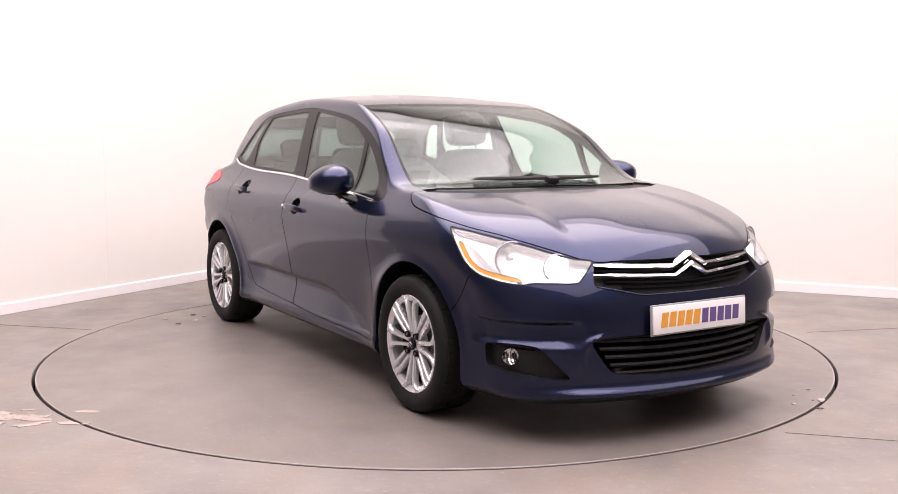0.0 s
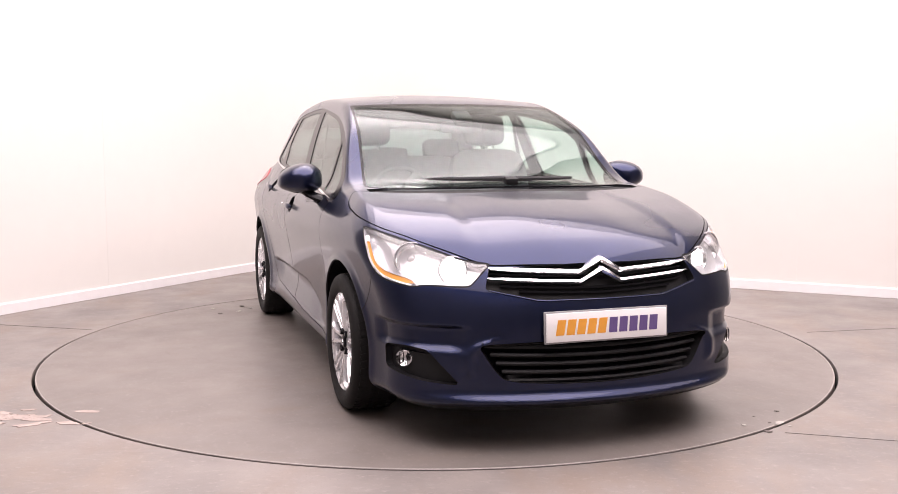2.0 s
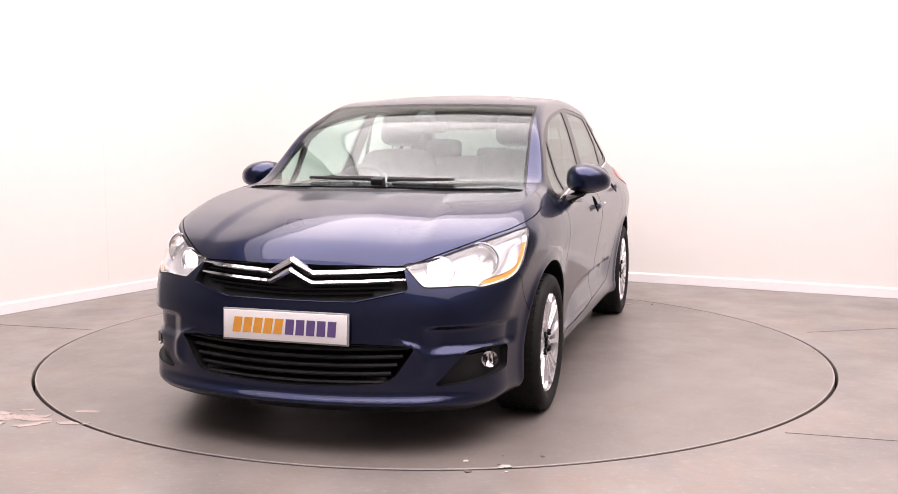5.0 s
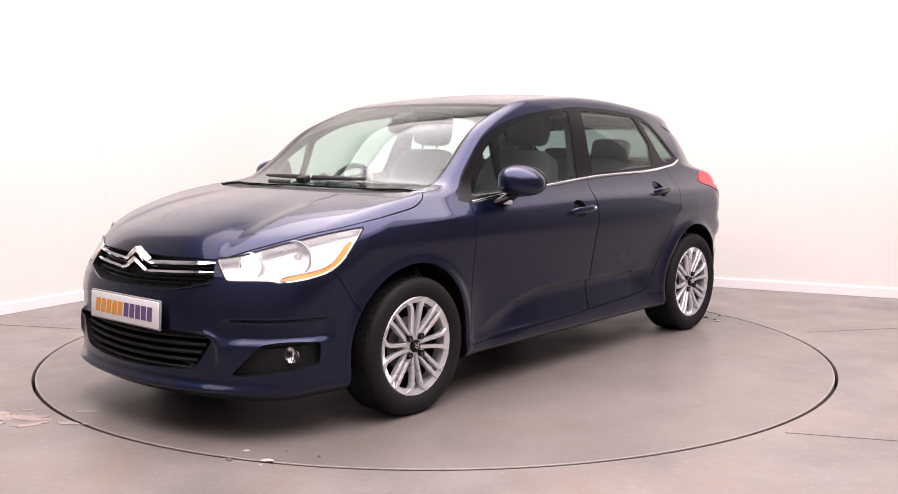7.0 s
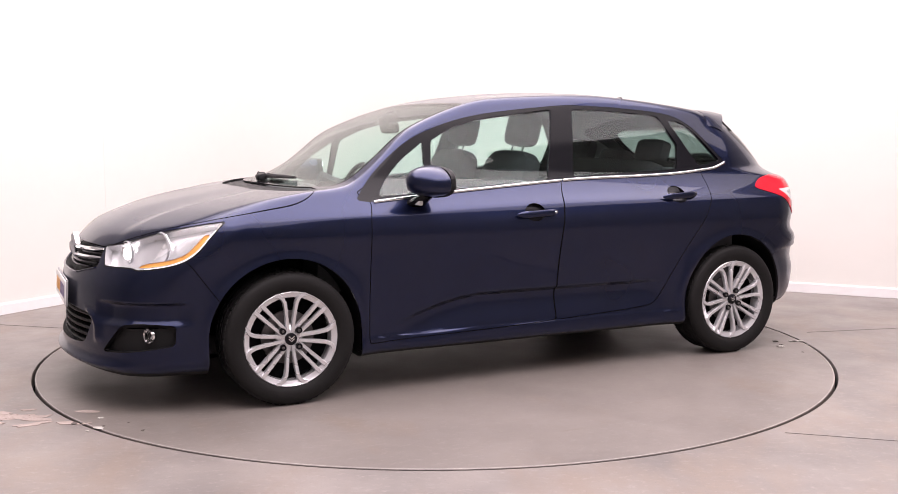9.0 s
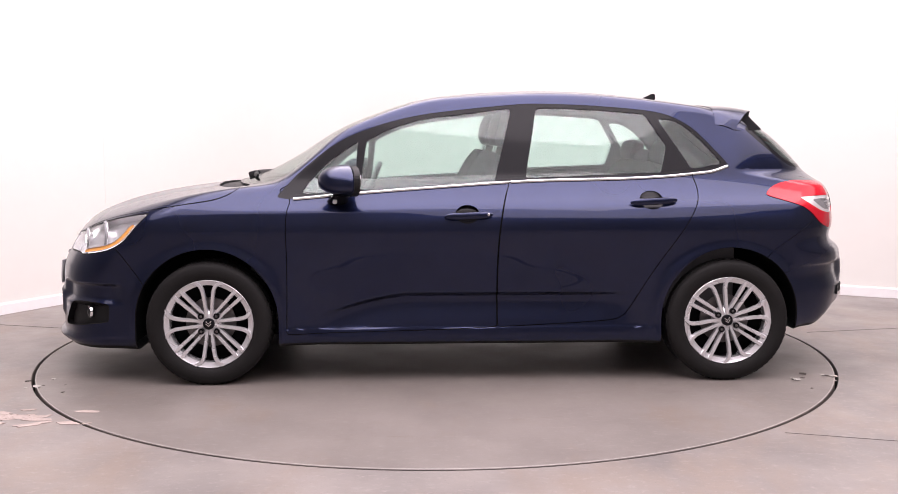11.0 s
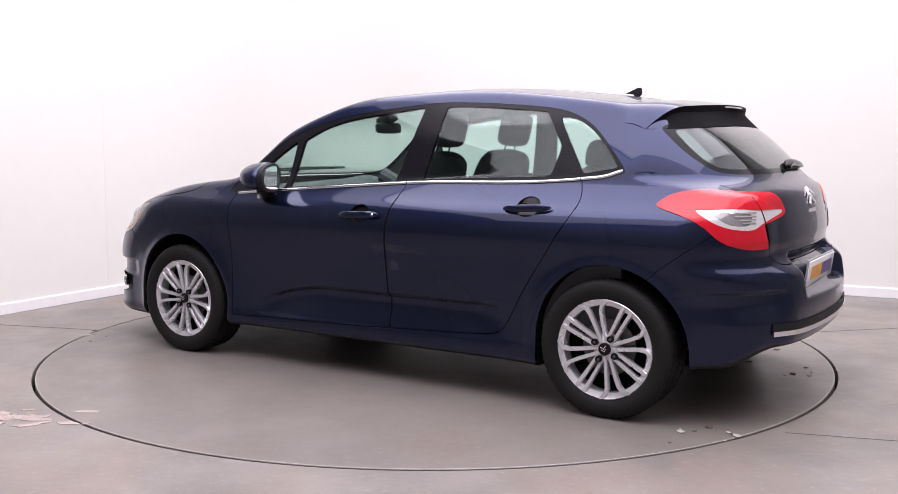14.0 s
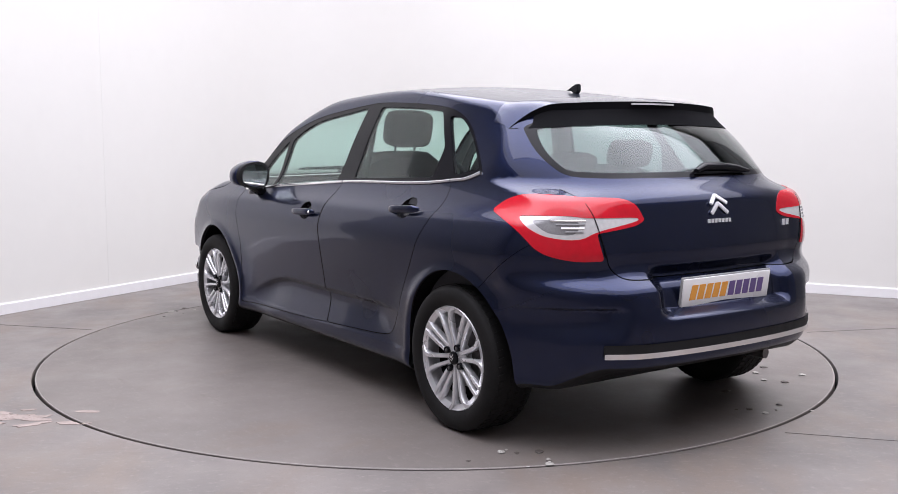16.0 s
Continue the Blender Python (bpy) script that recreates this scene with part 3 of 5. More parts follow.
F_DOOR = [(0.96, 0.97), (0.893, 0.925), (0.917, 0.847), (0.914, 0.595), (0.92, 0.32), (0.92, 0.249), (0.88, 0.249), (0.088, 0.268), (-0.12, 0.278), (-0.136, 0.28), (-0.136, 0.32),
          (-0.132, 0.542), (-0.139, 0.743), (-0.163, 0.901), (-0.21, 1.02), (-0.21, 1.15), (0.6, 1.15)]
R_DOOR = [(-0.205, 1.03), (-0.163, 0.901), (-0.139, 0.743), (-0.132, 0.542), (-0.136, 0.32), (-0.136, 0.279), (-0.17, 0.279), (-0.689, 0.303), (-0.77, 0.322), (-0.81, 0.37), (-0.910, 0.549),
          (-1.063, 0.769), (-1.145, 0.905), (-1.158, 0.972), (-1.13, 1.06), (-1.13, 1.15), (-0.205, 1.15)]
BONNET = [(1.37, -0.2), (1.36, 0.0), (1.335, 0.35), (1.25, 0.60), (1.155, 0.735), (1.15, 0.765), (1.19, 0.80), (1.275, 0.824), (1.45, 0.832), (1.575, 0.812), (1.69, 0.773), (1.834, 0.678),
          (1.92, 0.60), (2.0, 0.514), (2.06, 0.43), (2.105, 0.25), (2.125, 0.10), (2.14, 0.0), (2.14, -0.2)]
SCREEN_AREA = [(0.325, -0.2), (0.325, 0.0), (0.315, 0.30), (0.298, 0.48), (0.285, 0.582), (0.315, 0.590), (0.58, 0.622), (0.80, 0.652), (1.02, 0.69), (1.07, 0.692), (1.12, 0.63), (1.19, 0.45), (1.245, 0.2),
               (1.25, 0.0), (1.25, -0.2)]
HEADLAMP = [(-0.845, 0.862), (-0.90, 0.79), (-0.949, 0.720), (-1.011, 0.678), (-1.09, 0.656), (-1.224, 0.640), (-1.254, 0.652), (-1.420, 0.647), (-1.432, 0.655), (-1.465, 0.738), (-1.373, 0.748), (-1.261, 0.781),
            (-1.142, 0.812), (-0.967, 0.846)]
AMBER_AREA = [(-0.895, 0.80), (-0.93, 0.715), (-1.0, 0.668), (-1.22, 0.63), (-1.225, 0.655), (-1.20, 0.674), (-1.06, 0.695), (-1.00, 0.720), (-0.965, 0.760), (-0.93, 0.805)]
GRILLE = [(-0.1, 0.735), (0.06, 0.735), (0.30, 0.728), (0.432, 0.722), (0.440, 0.715), (0.466, 0.650), (0.460, 0.640), (0.282, 0.603), (0.10, 0.600), (-0.1, 0.600)]
INTAKE = [(-0.1, 0.448), (0.30, 0.442), (0.495, 0.432), (0.505, 0.425), (0.43, 0.305), (0.39, 0.285), (0.2, 0.272), (-0.1, 0.268)]
FOG_AREA = [(-1.055, 0.400), (-1.2, 0.412), (-1.30, 0.402), (-1.365, 0.335), (-1.418, 0.276), (-1.40, 0.270), (-1.25, 0.282), (-1.06, 0.308)]
TAIL_LAMP = [(-0.485, 0.941), (-0.551, 0.990), (-0.627, 1.012), (-0.765, 1.008), (-0.855, 1.000), (-0.990, 0.998), (-1.048, 0.973), (-1.078, 0.914), (-1.070, 0.905), (-1.043, 0.889), (-0.908, 0.868), (-0.905, 0.86),
             (-0.931, 0.772), (-0.925, 0.764), (-0.819, 0.762), (-0.688, 0.793), (-0.613, 0.872), (-0.537, 0.915)]
TAIL_CLEAR = [(-0.602, 0.930), (-0.70, 0.935), (-0.807, 0.935), (-0.865, 0.926), (-1.040, 0.924), (-1.062, 0.918), (-1.041, 0.905), (-0.901, 0.876), (-0.845, 0.842), (-0.718, 0.853), (-0.642, 0.888)]
REAR_GLASS = [(-0.1, 1.32), (0.3, 1.318), (0.55, 1.30), (0.606, 1.275), (0.626, 1.20), (0.624, 1.138), (0.60, 1.085), (0.55, 1.070), (0.243, 1.068), (-0.1, 1.068)]
TAILGATE = [(-0.1, 1.40), (0.50, 1.37), (0.60, 1.33), (0.655, 1.27), (0.668, 1.15), (0.655, 1.05), (0.64, 1.0), (0.588, 0.77), (0.552, 0.715), (0.515, 0.688), (0.45, 0.683), (-0.1, 0.683)]
SIDE_PANES = {
    "quarter_glass": [(0.845, 0.950), (0.80, 1.02), (0.70, 1.12), (0.563, 1.212), (0.566, 1.20), (0.580, 0.962)],
    "front_door_glass": [(0.521, 1.215), (0.393, 1.283), (0.228, 1.327), (-0.015, 1.356), (-0.200, 1.380), (-0.218, 1.375), (-0.128, 1.02), (-0.120, 1.010), (0.545, 0.968), (0.552, 0.975)],
    "rear_door_glass": [(-0.348, 1.383), (-0.60, 1.376), (-0.895, 1.355), (-0.915, 1.345), (-1.010, 1.190), (-1.006, 1.17), (-0.980, 1.065), (-0.970, 1.055), (-0.29, 1.027), (-0.285, 1.04)],
    "rear_quarter_glass": [(-0.975, 1.328), (-1.067, 1.322), (-1.176, 1.245), (-1.292, 1.108), (-1.290, 1.098), (-1.135, 1.070)]}


def arch_radius(wx, dx):
    """Half width of a wheel opening: tighter on the door side."""
    return np.where(dx * wx > 0, 0.370, 0.346 if wx > 0 else 0.338)


def cut_skin():
    V, F = surface_net((-2.22, -0.03, 0.14), (2.30, 0.94, 1.53), 0.0135)
    k = Skin(V, F)
    outer = lambda p: p[..., 1] - 0.45
    k.cut(lambda p: -p[..., 1], ["body"], "other_half")
    for wx in (1.304, -1.304):
        k.cut(lambda p, wx=wx: np.minimum(0.36 * (1 - np.hypot((p[..., 0] - wx) / arch_radius(wx, p[..., 0] - wx), np.maximum(p[..., 2] - 0.315, 0) / 0.368)), p[..., 1] - 0.5), ["body"], "arch_hole")
    k.cut(lambda p: 0.205 - 0.02 * step(1.5, 1.7, p[..., 0]) + 0.07 * step(-1.5, -1.72, p[..., 0]) + 0.08 * step(-1.78, -1.97, p[..., 0]) - p[..., 2], ["body"], "underbody")
    # side glass
    k.cut(both(poly_field(DLO, AX, AZ, 2), outer), ["body"], "window_trim")
    for name, pts in SIDE_PANES.items():
        k.cut(poly_field(pts, AX, AZ, 2), ["window_trim"], name)
    # screens and lamps
    k.cut(both(poly_field(SCREEN_AREA, AX, AY, 2), lambda p: p[..., 2] - 0.95), ["body"], "screen_border")
    f_screen = poly_field(SCREEN_AREA, AX, AY, 2)
    k.cut(lambda p: f_screen(p) - 0.014, ["screen_border"], "windscreen")
    k.cut(both(poly_field(HEADLAMP, AW, AZ, 2), lambda p: p[..., 0] - 1.4), ["body"], "headlamp")
    f_lamp = poly_field(HEADLAMP, AW, AZ, 2)
    k.cut(lambda p: 0.006 - f_lamp(p), ["headlamp"], "lamp_rim")
    k.cut(both(poly_field(AMBER_AREA, AW, AZ, 2), lambda p: f_lamp(p) - 0.014), ["headlamp"], "amber")
    k.cut(both(poly_field(GRILLE, AY, AZ, 2), lambda p: p[..., 0] - 1.8), ["body"], "grille")
    k.cut(both(poly_field(INTAKE, AY, AZ, 2), lambda p: p[..., 0] - 1.8), ["body"], "intake")
    k.cut(both(poly_field(FOG_AREA, AW, AZ, 2), lambda p: p[..., 0] - 1.6), ["body"], "fog_recess")
    k.cut(both(poly_field(TAIL_LAMP, AV, AZ, 2), lambda p: -1.3 - p[..., 0]), ["body"], "tail_lamp")
    k.cut(poly_field(TAIL_CLEAR, AV, AZ, 2), ["tail_lamp"], "tail_clear")
    k.cut(poly_field([(-0.655, 0.916), (-0.72, 0.921), (-0.81, 0.921), (-0.845, 0.908), (-0.83, 0.870), (-0.80, 0.862), (-0.72, 0.868)], AV, AZ, 2), ["tail_clear"], "tail_reflector")
    k.cut(both(poly_field(REAR_GLASS, AY, AZ, 2), lambda p: -1.2 - p[..., 0]), ["body"], "rear_border")
    f_rear = poly_field(REAR_GLASS, AY, AZ, 2)
    k.cut(lambda p: f_rear(p) - 0.022, ["rear_border"], "rear_glass")
    # painted panels, each with a dark shut line
    front_seam = lambda p: p[..., 0] - np.interp(p[..., 2], [0.2, 0.5, 0.66, 0.72, 0.9], [1.60, 1.62, 1.735, 1.80, 2.06])
    rear_seam = lambda p: np.minimum(np.interp(p[..., 2], [0.2, 0.6, 0.672, 0.79, 0.86], [-1.40, -1.46, -1.538, -1.70, -1.80]) - p[..., 0], 0.86 - p[..., 2])
    bonnet = poly_field(BONNET, AX, AY, 2)
    for name, field in (("bonnet", both(bonnet, lambda p: p[..., 2] - 0.70)),
                        ("front_door", both(poly_field(F_DOOR, AX, AZ, 1), outer)), ("rear_door", both(poly_field(R_DOOR, AX, AZ, 1), outer)),
                        ("tailgate", both(poly_field(TAILGATE, AY, AZ, 2), lambda p: -1.25 - p[..., 0])), ("front_bumper", front_seam), ("rear_bumper", rear_seam)):
        k.cut(field, ["body"], name)
        high = 1.03 if name == "tailgate" else 9.0
        k.cut(lambda p, f=field, h=high: np.minimum(0.0042 - f(p), h - p[..., 2]), [name], "seal")
    for name, cx, cz in (("front_door", 0.018, 0.852), ("rear_door", -0.910, 0.918)):
        k.cut(lambda p, cx=cx, cz=cz: np.minimum(0.05 * (1 - np.hypot((p[..., 0] - cx) / 0.060, (p[..., 2] - cz) / 0.045)), p[..., 1] - 0.45), [name], name + "_cup")
    k.cut(lambda p: np.minimum(np.minimum(p[..., 0] - 1.12, 1.42 - p[..., 0]), np.minimum(0.70 - p[..., 1], p[..., 2] - 0.93)), ["body"], "cowl")
    return k


def shell(V, F, N, t, mirror):
    """Outer face, inner face and rim of a panel t thick; mirror: 0 left half, 1 right half, 2 both."""
    out_v, out_f, out_n, slot = [], [], [], []
    base = 0
    e = np.concatenate([F[:, [0, 1]], F[:, [1, 2]], F[:, [2, 0]]])
    key = {}
    for a, b in e.tolist():
        key[(a, b)] = key.get((a, b), 0) + 1
    border = [(a, b) for (a, b) in key if (b, a) not in key and not (abs(V[a, 1]) < 0.002 and abs(V[b, 1]) < 0.002)]
    for side in ((1,), (-1,), (1, -1))[mirror]:
        M = np.array([1, side, 1])
        inner = V - N * t
        inner[:, 1] = np.maximum(inner[:, 1], 0.0)
        f = F if side > 0 else F[:, ::-1]
        parts = [(V, N, f, 0)]
        if t:
            parts.append((inner, -N, f[:, ::-1], 1))
        for v, nn, ff, s in parts:
            out_v.append(v * M)
            out_n.append(nn * M)
            out_f += (ff + base).tolist()
            slot += [s] * len(ff)
            base += len(v)
        if t and border:
            B = np.array(border)
            d = V[B[:, 1]] - V[B[:, 0]]
            nn = np.cross(d, N[B[:, 0]])
            nn /= np.maximum(np.linalg.norm(nn, axis=1), 1e-9)[:, None]
            for v in (V[B[:, 0]], V[B[:, 1]], inner[B[:, 1]], inner[B[:, 0]]):
                out_v.append(v * M)
                out_n.append(nn * M)
            n = len(B)
            i = np.arange(n)
            q = np.stack([base + i + n, base + i, base + i + 3 * n, base + i + 2 * n], 1)
            out_f += (q if side > 0 else q[:, ::-1]).tolist()
            slot += [2] * n
            base += 4 * n
    return np.concatenate(out_v), out_f, np.concatenate(out_n), slot


SKIN = cut_skin()


def panel(name, source, mats, parent, t=0.012, mirror=2, sink=0.0, label=""):
    V, F = SKIN.take(source)
    N = body_g(V)
    N /= np.linalg.norm(N, axis=1)[:, None]
    if sink:
        V = V - N * sink
        V[:, 1] = np.maximum(V[:, 1], 0)
    v, f, n, s = shell(V, F, N, t, mirror)
    mats = mats if isinstance(mats, (list, tuple)) else [mats, mats, mats]
    return mesh_object(name, v, f, mats, parent, n, s, True, label)


# ---- the car ----
car = new("car")
tagged(car, "dark blue metallic five-door hatchback car with lit headlamps", "car")


def build_panels():
    inner = [PAINT, CABIN, BLACK_PLASTIC]
    roof = [PAINT, LINER, BLACK_PLASTIC]
    panel("body_shell", "body", roof, car, 0.02, 2, 0, "dark blue metallic roof, pillars, wings and sills")
    panel("bonnet", "bonnet", inner, car, 0.012, 2, 0, "dark blue bonnet with two soft flutes")
    panel("front_bumper", "front_bumper", [PAINT, BLACK_PLASTIC, BLACK_PLASTIC], car, 0.012, 2, 0, "dark blue front bumper with black openings")
    panel("rear_bumper", "rear_bumper", [PAINT, BLACK_PLASTIC, BLACK_PLASTIC], car, 0.012, 2, 0, "dark blue rear bumper")
    gate = panel("tailgate", "tailgate", inner, car, 0.02, 2, 0, "dark blue tailgate")
    panel("rear_window", "rear_glass", REAR_GLASS_MAT, gate, 0.004, 2, 0, "tinted rear window")
    panel("rear_window_border", "rear_border", BLACK_GLOSS, gate, 0.006)
    panel("windscreen", "windscreen", SCREEN, car, 0.005, 2, 0, "clear laminated windscreen").visible_shadow = False
    panel("windscreen_border", "screen_border", BLACK_GLOSS, car, 0.006)
    panel("cowl", "cowl", BLACK_PLASTIC, car, 0.01, 2, 0.012, "black plastic cowl under the wipers")
    panel("underbody", "underbody", BLACK_PLASTIC, car, 0.0)
    panel("seal", "seal", DARK, car, 0.0, 2, 0.006, "dark shut line between the panels")
    for side in (0, 1):
        fd = panel("front_door", "front_door", inner, car, 0.03, side)
        rd = panel("rear_door", "rear_door", inner, car, 0.03, side)
        panel("window_frame", "window_trim", [BLACK_GLOSS, CABIN, BLACK_GLOSS], car, 0.02, side, 0.002, "gloss black window frames and pillars")
        for name, host in (("quarter_glass", fd), ("front_door_glass", fd), ("rear_door_glass", rd), ("rear_quarter_glass", car)):
            g = panel("window_pane" if host is not car else "rear_quarter_window", name, GLASS, host, 0.004, side, 0.005)
            g.visible_shadow = False
        build_handle(fd, side, 0.131, -0.104, 0.843, 0.852)
        build_handle(rd, side, -0.797, -1.032, 0.908, 0.919)
        build_mirror(side)
        build_headlamp(side)
        build_tail_lamp(side)
        build_fog_lamp(side)
        build_belt_strip(side)
    build_front()
    build_rear()
    build_spoiler(gate)


def flip(bm, side):
    if side:
        bmesh.ops.scale(bm, vec=(1, -1, 1), verts=bm.verts)
    return bm


def build_handle(door, side, x0, x1, z0, z1):
    """A bar handle over a cupped recess whose shade is put in as black."""
    xs = np.linspace(x0, x1, 13)
    zs = np.linspace(z0, z1, 13)
    p = on_side(xs, zs)
    u = np.linspace(-1, 1, 13)
    p[:, 1] += 0.016 + 0.014 * (1 - u ** 4)
    b = sweep(p.tolist(), round_profile(0.020, 0.034, 12), scale=[0.4] + [0.8] + [1] * 9 + [0.8] + [0.45])
    part("handle", flip(b, side), PAINT, door, "dark blue bar handle")
    cup = ("front_door" if x0 > 0 else "rear_door") + "_cup"
    # black stands for the recess's self-shadow on cup and wall
    recess = panel("handle_recess", cup, BLACK_GLOSS, door, 0.0, side, 0.020, "cupped recess behind the handle, blackened for its shade")
    well("recess_wall", cup, 0.021, BLACK_GLOSS, recess, side)
    if x0 > 0:
        lock = lathe([(0.0005, 0.004), (0.006, 0.004), (0.008, 0.0)], 16)
        e = p[-2]
        bmesh.ops.transform(lock, matrix=pose(e[0], e[1] + 0.011, e[2], -90, 0, 0), verts=lock.verts)
        part("lock_button", flip(lock, side), CHROME, door, "small bright lock button")


def build_belt_strip(side):
    """Bright strip along the lower edge of the side glass, stepped at each door."""
    line = curve([(0.882, 0.926), (0.563, 0.953), (0.10, 0.986), (-0.202, 1.006), (-1.138, 1.046), (-1.25, 1.060), (-1.325, 1.085)])
    for a, c in ((0.880, -0.198), (-0.206, -1.130), (-1.136, -1.322)):
        xs = np.linspace(a, c, 24)
        p = on_side(xs, line(xs))
        p[:, 1] += 0.003
        b = sweep(p.tolist(), round_profile(0.014, 0.016, 14))
        part("belt_strip", flip(b, side), CHROME, car, "bright chrome strip under the side windows")


def build_mirror(side):
    b = bmesh.new()
    bmesh.ops.create_uvsphere(b, u_segments=36, v_segments=20, radius=1)
    for v in b.verts:
        x, y, z = v.co
        # blunt at the back, drawn in at the front and towards the outer tip
        x = x if x > 0 else -abs(x) * 0.2
        taper = 1 - 0.28 * (y + 1) / 2
        v.co = (x * 0.145 * (1 - 0.15 * y), y * 0.114, (math.copysign(abs(z) ** 0.75, z) * (0.092 if z > 0 else 0.080) + 0.010 * (1 - y * y)) * taper - 0.004 * y)
    bmesh.ops.rotate(b, cent=(0, 0, 0), matrix=Matrix.Rotation(radians(14), 3, "Z"), verts=b.verts)
    bmesh.ops.translate(b, vec=(0.60, 0.922, 1.010), verts=b.verts)
    m = part("door_mirror", flip(b, side), PAINT, car, "dark blue door mirror with a black foot", True, 60)
    for name, k, x0, mat, label in (("mirror_surround", 1.0, 0.561, BLACK_PLASTIC, "black rim round the mirror glass"), ("mirror_glass", 0.84, 0.557, MIRROR, "silvered mirror glass")):
        g = bmesh.new()
        bmesh.ops.create_circle(g, cap_ends=True, segments=32, radius=1)
        for v in g.verts:
            u, w = [math.copysign(abs(c) ** 0.8, c) for c in v.co.xy]
            v.co = (0, u * 0.104 * k, w * 0.074 * k * (1 - 0.14 * u) + 0.004)
        g2 = bmesh.ops.extrude_face_region(g, geom=g.faces[:])
        bmesh.ops.translate(g, vec=(0.03, 0, 0), verts=[e for e in g2["geom"] if isinstance(e, bmesh.types.BMVert)])
        bmesh.ops.rotate(g, cent=(0, 0, 0), matrix=Matrix.Rotation(radians(14), 3, "Z"), verts=g.verts)
        bmesh.ops.translate(g, vec=(x0, 0.916, 1.014), verts=g.verts)
        part(name, flip(g, side), mat, m, label, False)
    f = sweep([(0.66, 0.79, 0.905), (0.66, 0.83, 0.915), (0.645, 0.87, 0.935), (0.63, 0.895, 0.962)], round_profile(0.105, 0.055, 14), up=(0, 0, 1), scale=[1.1, 1.0, 0.85, 0.95])
    part("mirror_foot", flip(f, side), BLACK_GLOSS, m, "black mirror foot")
    r = block((0.020, 0.050, 0.022), pose(0.672, 0.880, 0.918, 0, -8, 12), 0.004)
    part("mirror_indicator", flip(r, side), CLEAR_WHITE, m, "small clear side indicator")


def ring_patch(center, normal, radius, depth, n=32):
    """A shallow bowl facing along normal."""
    b = lathe([(0.001, -depth), (radius * 0.35, -depth * 0.9), (radius * 0.7, -depth * 0.55), (radius, 0), (radius * 1.06, 0.002), (radius * 1.08, -0.01)], n)
    q = Vector(normal).normalized().to_track_quat("Z", "Y").to_matrix().to_4x4()
    bmesh.ops.transform(b, matrix=Matrix.Translation(center) @ q, verts=b.verts)
    return b


def build_headlamp(side):
    lens = panel("headlamp", "headlamp", LENS, car, 0.003, side, 0, "clear headlamp, lit, with an amber indicator strip")
    panel("lamp_rim", "lamp_rim", BLACK_PLASTIC, lens, 0.004, side, 0.002)
    panel("indicator", "amber", AMBER, lens, 0.004, side, 0.004, "amber indicator strip")
    panel("lamp_housing", "headlamp", REFLECTOR, lens, 0.0, side, 0.04, "bright lamp housing")
    well("housing_wall", "headlamp", 0.045, REFLECTOR, lens, side)
    panel("indicator_back", "amber", REFLECTOR, lens, 0.0, side, 0.02)
    for (x, y, z), rad, lit in (((1.845, 0.690, 0.738), 0.064, False), ((1.975, 0.560, 0.708), 0.050, True)):
        n = (0.93, 0.30, 0.05)
        part("reflector_bowl", flip(ring_patch((x, y, z), n, rad, 0.05), side), CHROME, lens, "chromed reflector bowl")
        ring = lathe([(rad * 1.02, 0.0), (rad * 1.10, 0.006), (rad * 1.16, 0.0), (rad * 1.10, -0.006)], 36, True)
        bmesh.ops.transform(ring, matrix=Matrix.Translation((x, y, z)) @ Vector(n).to_track_quat("Z", "Y").to_matrix().to_4x4(), verts=ring.verts)
        part("bowl_ring", flip(ring, side), PLATE_GREY, lens, "grey ring round the bowl")
        bulb = bmesh.new()
        bmesh.ops.create_uvsphere(bulb, u_segments=20, v_segments=12, radius=0.036 if lit else 0.022)
        bmesh.ops.translate(bulb, vec=Vector((x, y, z)) - Vector(n) * 0.022, verts=bulb.verts)
        part("bulb", flip(bulb, side), LAMP_WHITE if lit else CLEAR_WHITE, lens, "glowing bulb" if lit else "clear bulb")
    # light guide along the outer and lower edge
    pts = [(-0.885, 0.825), (-0.925, 0.765), (-0.97, 0.722), (-1.03, 0.694), (-1.12, 0.676), (-1.20, 0.668)]
    path = []
    for w, z in pts:
        y = 0.83 if w > -1.05 else 0.83 - 0.62 * (-1.05 - w)
        q = settle(np.array([[(0.56 * y - w) / 0.83, y, z]]))[0]
        nrm = body_g(q)
        path.append(q - nrm / np.linalg.norm(nrm) * 0.018)
    part("light_guide", flip(sweep([tuple(q) for q in path], round_profile(0.016, 0.016, 8)), side), LAMP_SIDE, lens, "white side light strip")


